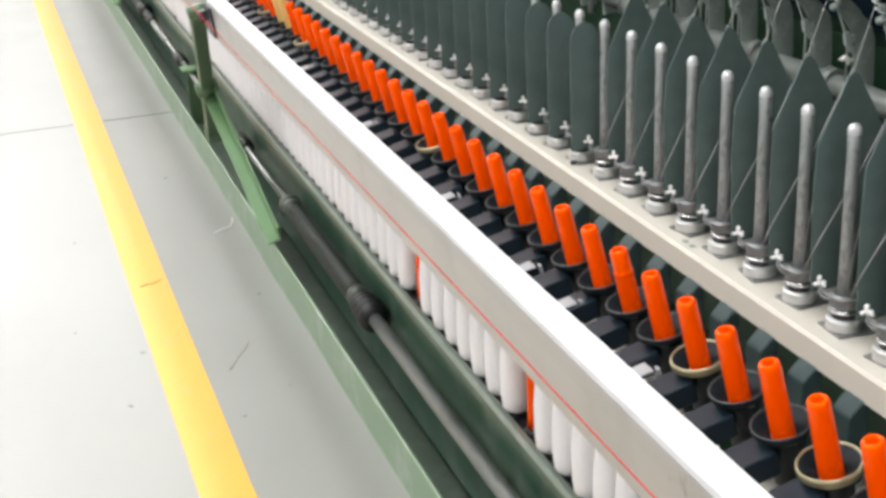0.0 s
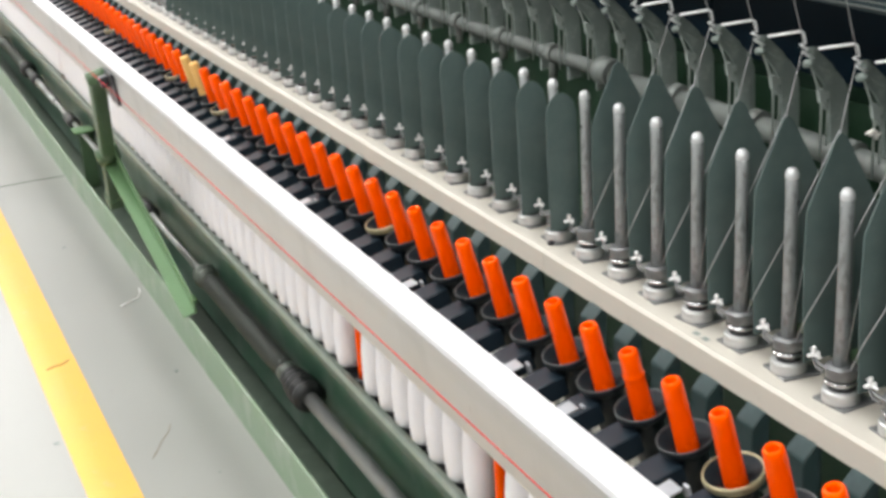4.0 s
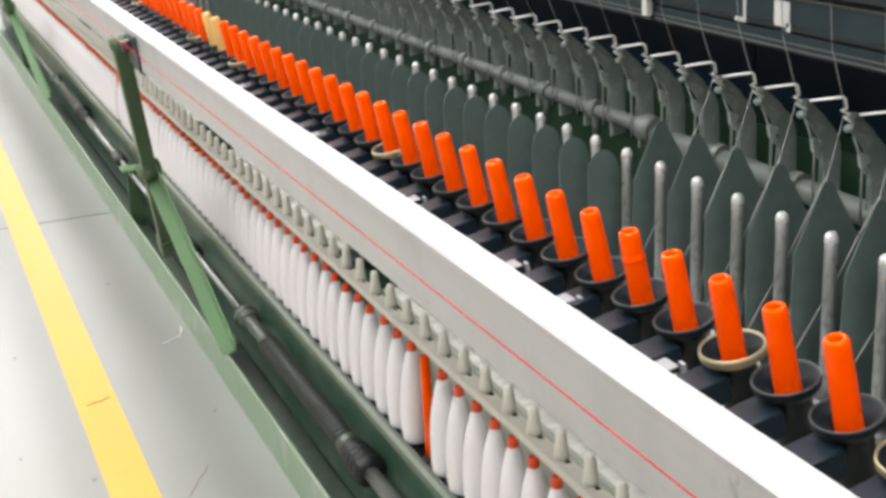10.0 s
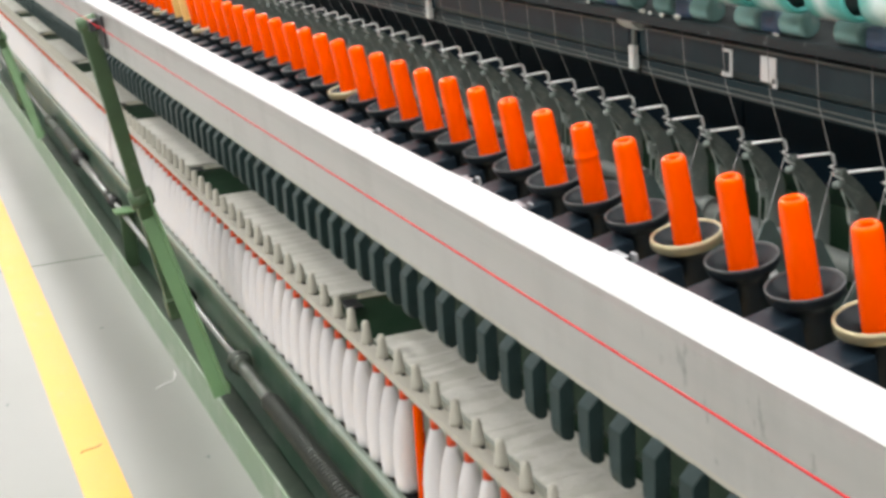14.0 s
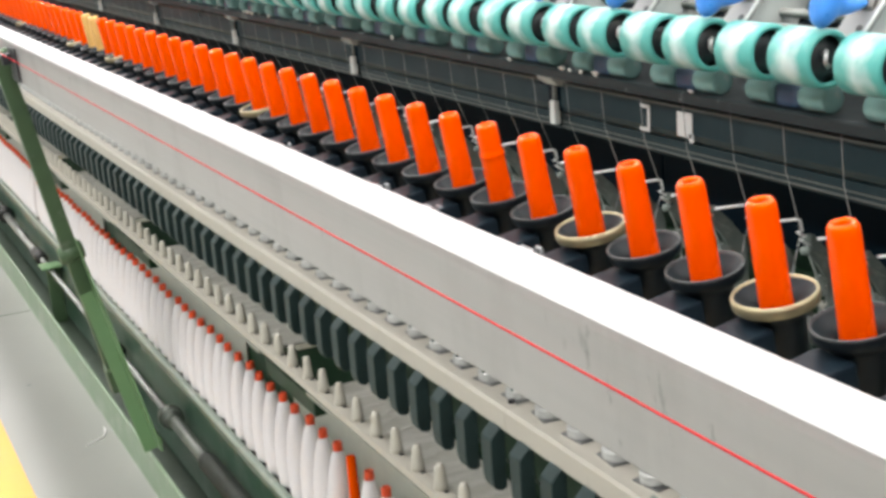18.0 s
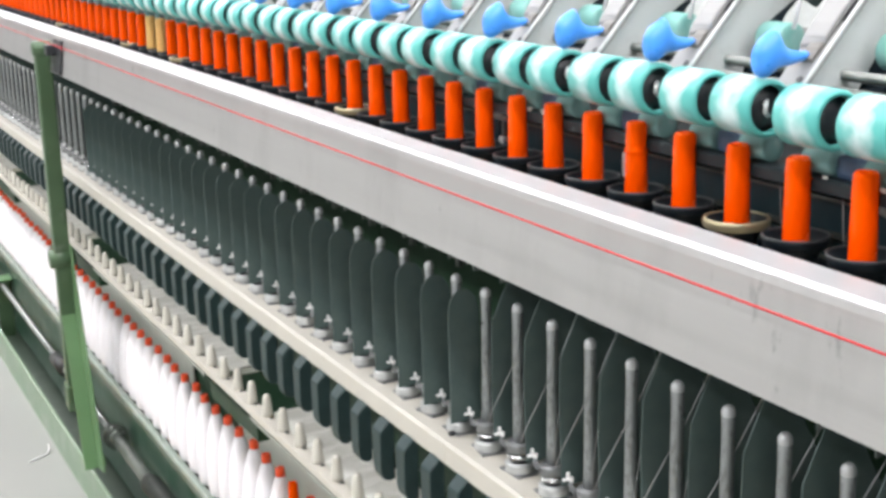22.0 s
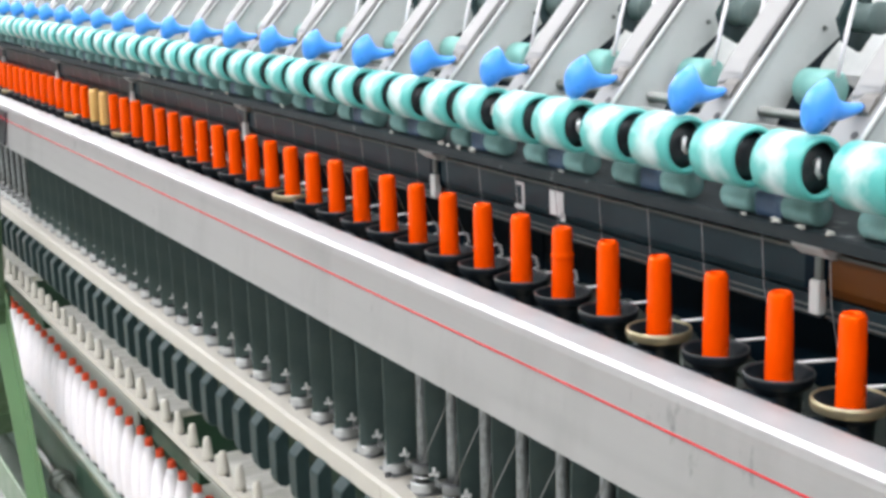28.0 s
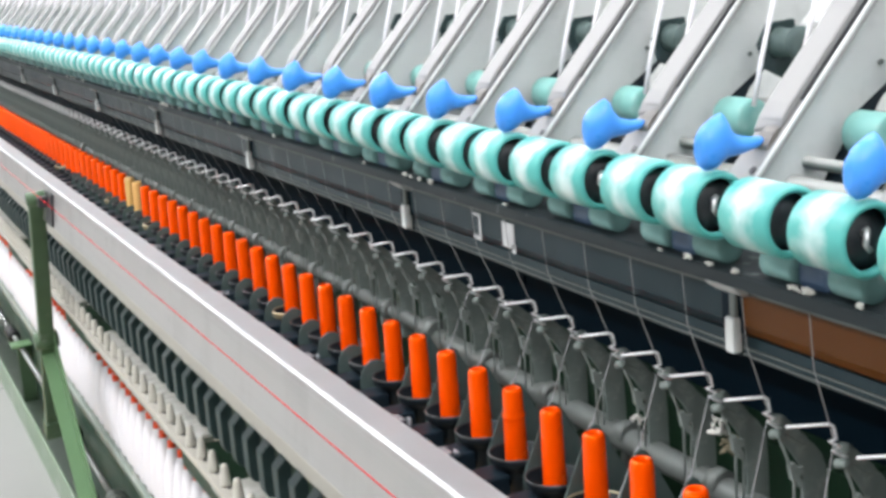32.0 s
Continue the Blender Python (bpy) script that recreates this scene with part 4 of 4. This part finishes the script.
add_wire(bm, [(0.0, -0.014, 0.002), (-0.002, -0.022, 0.006), (-0.006, -0.0260, 0.004), (-0.007, -0.0265, -0.001), (-0.003, -0.0255, -0.005)], 0.0019)
hookm = mesh_of("axle_hook", bm, M_WASHER)

# ---- drafting arms ----
TILT = Matrix.Rotation(radians(-47.5), 4, "Y")


def outline_plate(pts, y0, y1):
    bm = bmesh.new()
    add_prism(bm, pts, y0, y1)
    bmesh.ops.transform(bm, matrix=TILT, verts=bm.verts)
    return bm


def channel_mesh():
    bm = bmesh.new()
    add_box(bm, -0.016, 0.42, -0.0185, 0.0140, 0.000, 0.0025, 0.0006)
    bmesh.ops.transform(bm, matrix=TILT, verts=bm.verts)
    return mesh_of("channel", bm, M_ARM_L)


def handle_mesh():
    bm = bmesh.new()
    rings = []
    for x, z, rz, ry in ((-0.0225, 0.0030, 0.0080, 0.0050), (-0.0205, 0.0035, 0.0150, 0.0090), (-0.0155, 0.0045, 0.0200, 0.0112), (-0.0085, 0.0060, 0.0222, 0.0122), (-0.0020, 0.0085, 0.0222, 0.0120), (0.0015, 0.0095, 0.0215, 0.0114),
                         (0.0045, 0.0090, 0.0182, 0.0108), (0.0080, 0.0065, 0.0140, 0.0102), (0.0130, 0.0042, 0.0104, 0.0096), (0.0200, 0.0032, 0.0082, 0.0090), (0.0280, 0.0030, 0.0064, 0.0082), (0.0350, 0.0034, 0.0052, 0.0074), (0.0410, 0.0040, 0.0040, 0.0060)):
        rings.append([bm.verts.new((0.77 * x - 0.0235, 0.70 * ry * math.cos(a), z + 0.0120 + 0.74 * rz * math.sin(a))) for a in [2 * math.pi * i / 16 for i in range(16)]])
    for p, q in zip(rings, rings[1:]):
        for i in range(16):
            j = (i + 1) % 16
            bm.faces.new((p[i], p[j], q[j], q[i])).smooth = True
    bm.faces.new(rings[0])
    bm.faces.new(list(reversed(rings[-1])))
    bmesh.ops.recalc_face_normals(bm, faces=bm.faces)
    return mesh_of("handle", bm, M_BLUE)


chanm = channel_mesh()
bm = bmesh.new()
add_prism(bm, [(0.0235, 0.0026), (0.42, 0.0026), (0.42, 0.0082), (0.046, 0.0082), (0.034, 0.0070), (0.0250, 0.0046)], -0.0102, 0.0143)
for v in bm.verts:
    if v.co.x < 0.03 and v.co.y < 0:
        v.co.x += 0.006
bmesh.ops.bevel(bm, geom=list(bm.edges), offset=0.0014, segments=2, affect="EDGES", profile=0.6)
bmesh.ops.transform(bm, matrix=TILT, verts=bm.verts)
coverm = mesh_of("cover", bm, M_ARM_L)
# Black strip in place of the shadow line in the groove beside the cover.
bm = bmesh.new()
add_box(bm, 0.052, 0.42, -0.0124, -0.0106, 0.0020, 0.0040)
bmesh.ops.transform(bm, matrix=TILT, verts=bm.verts)
groovem = mesh_of("groove_shade", bm, M_BLACK)
bm = bmesh.new()
add_box(bm, -0.010, 0.42, -0.0186, -0.0158, 0.0024, 0.0048, 0.0008)
bmesh.ops.transform(bm, matrix=TILT, verts=bm.verts)
flangem = mesh_of("flange", bm, M_ARM)
# Grey-brown wedge drawn for the shadow below the cover's front end.
bm = bmesh.new()
add_prism(bm, [(0.0120, 0.0027), (0.0235, 0.0027), (0.0300, 0.0046), (0.0240, 0.0062), (0.0140, 0.0050)], -0.0098, 0.0030)
bmesh.ops.transform(bm, matrix=TILT, verts=bm.verts)
pocketm = mesh_of("pocket_shade", bm, M_POCKET_SHADE)
# Added black plate: the darkness of the gap under the side plate.
gapm = mesh_of("dark_gap", outline_plate([(0.062, -0.042), (0.075, -0.040), (0.118, -0.051), (0.121, -0.0545), (0.092, -0.0515), (0.066, -0.056)], -0.0085, 0.0085), M_BLACK_D)
sidem = mesh_of("side_plate", outline_plate([(-0.006, -0.001), (0.42, -0.001), (0.42, -0.070), (0.20, -0.062), (0.12, -0.052), (0.075, -0.040), (0.055, -0.044), (0.020, -0.048), (-0.010, -0.030)], -0.0098, 0.0098), M_ARM)
handm = handle_mesh()
bm = bmesh.new()
add_lathe(bm, [(0.0030, 0.0027), (0.0030, 0.0034)], 10, TILT @ Matrix.Translation((-0.004, -0.0085, 0)))
seatm_bm = bmesh.new()
add_box(seatm_bm, 0.017, 0.038, -0.0150, 0.0150, 1.2152, 1.2340, 0.005)
add_box(seatm_bm, 0.0205, 0.028, -0.006, 0.006, 1.2330, 1.2420, 0.0015)
seatm = mesh_of("roller_seat", seatm_bm, M_SEAT)
holem = mesh_of("bolt_hole", bm, M_BLACK)
bm = bmesh.new()
for u, w in ((0.110, -0.034),):
    add_lathe(bm, [(0.0020, 0.0), (0.0016, 0.0018)], 8, TILT @ Matrix.Translation((u, -0.0098, w)) @ Matrix.Rotation(radians(90), 4, "X"))
pinm = mesh_of("pin", bm, M_PIPE)
cradlem = mesh_of("roller_cradle", outline_plate([(0.000, -0.075), (0.085, -0.075), (0.080, -0.052), (0.040, -0.050), (0.000, -0.058)], -0.030, 0.030), M_BLACK_D)
bm = bmesh.new()
add_wire(bm, [(0.082, 0, 1.312), (0.089, -0.001, 1.345), (0.100, -0.002, 1.385), (0.125, -0.003, 1.45), (0.20, -0.004, 1.68)], 0.0019, 6)
rovm = mesh_of("roving_strand", bm, M_YARN)
bm = bmesh.new()
add_prism(bm, [(-0.010, 0.015), (-0.019, 0.000), (-0.013, -0.018), (0.004, -0.027), (0.018, -0.012), (0.014, 0.016)], -0.002, 0.002)
bmesh.ops.bevel(bm, geom=list(bm.edges), offset=0.001, segments=2, affect="EDGES", profile=0.6)
gplatem = mesh_of("guide_plate", bm, M_LOZ)
bm = bmesh.new()
add_lathe(bm, [(0.004, 0.0021), (0.0115, 0.0021), (0.0105, 0.006), (0.0105, 0.020), (0.0125, 0.023), (0.0125, 0.0255), (0.004, 0.0255)], 22, Matrix.Rotation(radians(90), 4, "X"))
spoolm = mesh_of("spool", bm, M_PLATE)
for j in range(-34, 8):
    y = -0.323 - 2 * P * j
    a = thing("drafting_arm", "pale grey drafting arm with a rounded blue handle", "drafting arm", "drafting arms", at=pose(0.0225, y, 1.285))
    chan = part("channel", chanm, None, a, "light grey metal channel")
    cover = part("cover", coverm, None, a, "rounded grey arm cover")
    part("side_plate", sidem, None, a)
    h = part("handle", handm, None, a, "rounded blue plastic handle")
    part("bolt_hole", holem, None, chan)
    part("groove_shade", groovem, None, cover, "thin black strip painted as the shaded groove beside the cover")
    part("flange", flangem, None, chan, "bright raised flange")
    part("pocket_shade", pocketm, None, chan, "grey-brown wedge painted as the shadow below the cover's end")
    part("dark_gap", gapm, None, a, "black plate painted as the dark gap under the side plate")
    part("pin", pinm, None, a)
    single("roller_seat", seatm, None, "dark blue plastic roller seat on the ledge", "bearing", "roller seats", at=pose(0, y + P + 0.0042, 0))
    part("roller_cradle", cradlem, None, a, "dark roller cradle")
    for side in (1, -1):
        r = thing("top_roller", "teal felt roller with a white band of lint and painted highlight", "roller", "teal top rollers", at=pose(RX, y - 0.0155 + side * 0.037, RZ, 0, (j * 73 + side * 40) % 360, 0))
        part("felt_sleeve", rollm, None, r)
        core = part("core", corem, None, r, "black roller core")
        if side > 0:
            part("axle_hook", hookm, None, core, "bright steel axle hook", at=pose(0, 0, 0, 0, -((j * 73 + side * 40) % 360), 0))
        single("bottom_roller", lowm, None, "faded teal rubber front roller", "roller", "lower rollers", at=pose(0.024, y + side * 0.037 + 0.0042, 1.2262))
        single("rear_roller", rearm, None, "faded teal rear roller", "roller", "rear rollers", at=pose(0.089, y + side * 0.038 - 0.003, 1.3015))
    for dy in (0.030, -0.066):
        single("roving_strand", rovm, None, "soft white roving strand running down to the rollers", "roving", "roving strands", at=pose(0, y + dy, 0))
    g = thing("guide_reel", "black plastic guide plate with a dark grey spool behind the arms", "reel", "guide reels", at=pose(0.128, y - 0.036, 1.352))
    part("guide_plate", gplatem, None, g, "black angular plastic plate")
    part("spool", spoolm, None, g, "dark grey plastic spool")
bm = bmesh.new()
add_prism(bm, [(0.162, 1.162), (0.167, 1.162), (0.168, 1.300), (0.213, 1.3517), (0.208, 1.3560), (0.162, 1.303)], Y0, Y1)
single("back_cover", bm, M_ARM, "pale painted cover sheet behind the rollers", "cover sheet")
# Upper part of the cover; its white carries the glare seen there.
bm = bmesh.new()
add_prism(bm, [(0.2135, 1.3523), (0.425, 1.595), (0.420, 1.600), (0.2055, 1.3590), (0.2055, 1.3560)], Y0, Y1)
single("glare_cover", bm, M_WHITE, "upper cover sheet coloured white for the glare above the guide reels", "cover sheet")

for nm, x, z, r in (("middle_roller", 0.048, 1.270, 0.0070), ("apron_bar", 0.060, 1.284, 0.0042)):
    bm = bmesh.new()
    add_rod(bm, (x, Y0, z), (x, Y1, z), r, 14)
    single(nm, bm, M_ROD, "long grey steel roller shaft behind the front rollers" if r > 0.006 else "thin grey steel bar behind the front rollers", "roller shaft")

# ---- doffer bar ----
bar = thing("doffer_bar", "aluminium doffer beam with black grippers", "doffer beam")
bm = bmesh.new()
add_prism(bm, [(-0.104, -0.080), (-0.060, -0.080), (-0.060, 0.0029), (-0.0930, 0.0029), (-0.0946, -0.0025)], Y0, Y1)
part("beam", bm, M_ALU, bar, "brushed aluminium beam")
bm = bmesh.new()
add_prism(bm, [(-0.0929, 0.0032), (-0.0893, 0.0064), (-0.0600, 0.0070), (-0.0600, 0.0031), (-0.0929, 0.0031)], Y0, Y1)
part("top_strip", bm, M_ALU_T, bar, "matt aluminium top strip")
bm = bmesh.new()
add_box(bm, -0.060, -0.016, -0.0165, 0.0165, -0.034, -0.012, 0.002)
armm = mesh_of("gripper_arm", bm, M_BLACK_D)
bm = bmesh.new()
add_lathe(bm, [(0.0150, -0.055), (0.0165, -0.014), (0.0185, -0.0100), (0.0240, -0.0062), (0.0255, -0.003), (0.0258, 0.0), (0.0250, 0.0015), (0.0238, 0.0005), (0.0190, -0.004), (0.0130, -0.007), (0.0115, -0.012)], 24)
cupm = mesh_of("cup", bm, M_CUP)
bm = bmesh.new()
add_lathe(bm, [(0.0258, -0.0055), (0.0268, -0.004), (0.0270, 0.000), (0.0264, 0.0022), (0.0250, 0.0026), (0.0244, 0.001)], 28, cap=False)
ringm = mesh_of("brass_ring", bm, M_GOLD)
bm = bmesh.new()
add_lathe(bm, [(0.0252, 0.0004), (0.0260, 0.0010), (0.0260, 0.0022), (0.0252, 0.0026), (0.0244, 0.0020), (0.0244, 0.0010)], 26, cap=False)
rimm = mesh_of("rim", bm, M_RIM)
for k in ALONG:
    part("gripper_arm", armm, None, bar, at=pose(0, -k * P, 0))
    cup = part("cup", cupm, None, bar, "dark grey rubber cup", at=pose(0, -k * P, 0))
    if k not in (6, 9, -5, -16, -21, -30, 12):
        part("rim", rimm, None, cup, "worn grey cup rim")
    else:
        part("brass_ring", ringm, None, cup, "brassy ring on a cup")
# Red laser light along the beam, modelled as a thin coloured rod.
bm = bmesh.new()
add_rod(bm, (-0.125, Y0, -0.008), (-0.125, Y1, -0.008), 0.0009, 6)
part("laser_line", bm, M_RED, bar, "thin red rod standing for a laser line along the beam")
for yb in (1.75, 5.43, -0.95):
    bm = bmesh.new()
    add_prism(bm, [(-0.1085, -0.076), (-0.1045, -0.076), (-0.0960, -0.006), (-0.1000, -0.006)], yb - 0.062, yb + 0.020)
    add_box(bm, -0.122, -0.100, yb - 0.010, yb + 0.016, -0.040, -0.016, 0.003)
    part("bracket", bm, M_BLACK, bar, "black clamp bracket")
# Opaque pale pieces that stand in for glints on bits of clear film.
bm = bmesh.new()
add_box(bm, -0.056, -0.036, -0.010, 0.010, -0.012, -0.0100, 0.0008)
add_box(bm, -0.033, -0.030, -0.012, -0.004, -0.045, -0.010, 0.0005)
filmm = mesh_of("clip", bm, M_FILM)
for k in (5.5, 3, 1.4, -2.5, -8, -14):
    part("clip", filmm, None, bar, "pale bent piece standing for glinting plastic film", at=pose(0, -k * P, 0))

bm = bmesh.new()
add_lathe(bm, [(0.0110, -0.050), (0.0108, -0.04), (0.0094, 0.054), (0.0090, 0.0590), (0.0076, 0.0612), (0.0054, 0.0612), (0.0047, 0.059), (0.0047, 0.040)], 18)
tubem = mesh_of("tube", bm, M_ORANGE)
bm = bmesh.new()
add_lathe(bm, [(0.0110, -0.050), (0.0108, -0.04), (0.00985, 0.031), (0.0098, 0.0335), (0.0104, 0.0345), (0.0104, 0.0370), (0.0094, 0.0385), (0.00935, 0.041), (0.0090, 0.0590), (0.0076, 0.0612), (0.0054, 0.0612), (0.0047, 0.059), (0.0047, 0.040)], 18)
bandm = mesh_of("tube", bm, M_ORANGE)
TUBES = []
for k in ALONG:
    me = bandm if k == 4 else tubem
    if k in (-19, -18):
        me = tubem.copy()
        me.materials[0] = M_TAN
    TUBES.append((single("bobbin_tube", me, None, "tan plastic bobbin tube held in a gripper" if k in (-19, -18) else "orange plastic bobbin tube held in a gripper", "tube", "tubes in the grippers", at=pose(0, -k * P, 0.9)), -k * P))

# ---- lifting scissors ----
FOOT = Vector((-0.085, 1.84, 0.15))
LINK = 0.50
LIFTS = []
for dy in (0.0, 3.68):
    post = thing("lift_post", "dark green steel lifting post of the beam", "lifting arm", "lifting posts")
    bm = bmesh.new()
    add_box(bm, -0.018, 0.018, -0.013, 0.013, -0.86, 0.010, 0.004)
    part("column", bm, M_GREEN_D, post)
    bm = bmesh.new()
    add_lathe(bm, [(0.010, -0.022), (0.017, -0.020), (0.017, 0.020), (0.010, 0.022)], 16, Matrix.Rotation(radians(90), 4, "Y"))
    part("head_pin", bm, M_GREEN_D, post)
    bm = bmesh.new()
    add_box(bm, -0.022, 0.022, -0.020, 0.020, -0.90, -0.83, 0.006)
    part("shoe", bm, M_GREEN_D, post, "dark green sliding shoe")
    bm = bmesh.new()
    add_lathe(bm, [(0.014, -0.030), (0.022, -0.028), (0.022, 0.028), (0.014, 0.030)], 16, Matrix.Translation((0, 0, -0.50)) @ Matrix.Rotation(radians(90), 4, "Y"))
    part("middle_pin", bm, M_GREEN_D, post)
    link = thing("lift_link", "green steel lifting link on the drive rod", "lifting arm", "lifting links")
    bm = bmesh.new()
    add_prism(bm, [(0.016, -0.02), (0.020, -0.02), (0.020, 0.53), (0.016, 0.53)], -0.031, 0.031)
    add_prism(bm, [(-0.016, -0.02), (0.016, -0.02), (0.016, 0.53), (-0.016, 0.53)], 0.027, 0.031)
    part("link_plate", bm, M_GREEN, link)
    bm = bmesh.new()
    add_rod(bm, (0.014, 0, 0.0), (0.028, 0, 0.0), 0.012, 14)
    part("foot_bolt", bm, M_GREEN, link)
    LIFTS.append((post, link, dy))


def bar_pose(x, z, a):
    return pose(x, 0, z, 0, -a, 0)


def between(p, q):
    """A pose at p whose z axis points to q and whose y axis stays near the world's y."""
    d = (Vector(q) - Vector(p)).normalized()
    xa = Vector((0, 1, 0)).cross(d).normalized()
    ya_ = d.cross(xa)
    m = Matrix((xa, ya_, d)).transposed().to_4x4()
    m.translation = p
    return m


def scissors(x, z, a):
    head = bar_pose(x, z, a) @ Vector((-0.1164, 0, -0.0293))
    head.y = 1.82
    mid = (head + FOOT) / 2
    rest = LINK * LINK - (head - FOOT).length_squared / 4
    mid.y += math.sqrt(max(rest, 0.0))
    return head, mid


def motions():
    walk(bar, [(t, bar_pose(x, z, a)) for t, x, z, a in BAR])
    for ob, y in TUBES:
        walk(ob, [(t, bar_pose(x, z, a) @ Matrix.Translation((0, y, 0))) for t, x, z, a in BAR])
    walk(rail, [(t, pose(x, 0, 0.664)) for t, x in ((0, -0.088), (17.15, -0.088), (17.3, -0.081), (17.45, -0.066), (17.6, -0.053), (17.75, -0.048), (18.0, -0.047), (32, -0.047))])
    steps = ((0, 0.150), (3.9, 0.150), (4.9, 0.076), (7.55, 0.076), (7.8, 0.043), (8.05, 0.009), (8.4, 0.0), (32, 0.0))
    walk(belt, [(t, pose(0, d, 0)) for t, d in steps])
    for ob, y, lean in CARRIED:
        walk(ob, [(t, pose(BX, y + d, BZ, *lean)) for t, d in steps])
    for ob, dy in SLIDERS:
        walk(ob, [(t, pose(RX0, y + dy, RZ0)) for t, y in SLIDE])
    for post, link, dy in LIFTS:
        rows_p, rows_l = [], []
        off = Matrix.Translation((0, dy, 0))
        for t, x, z, a in BAR:
            head, mid = scissors(x, z, a)
            rows_p.append((t, off @ between(head, head + (head - mid))))
            rows_l.append((t, off @ between(FOOT, mid)))
        walk(post, rows_p)
        walk(link, rows_l)


motions()
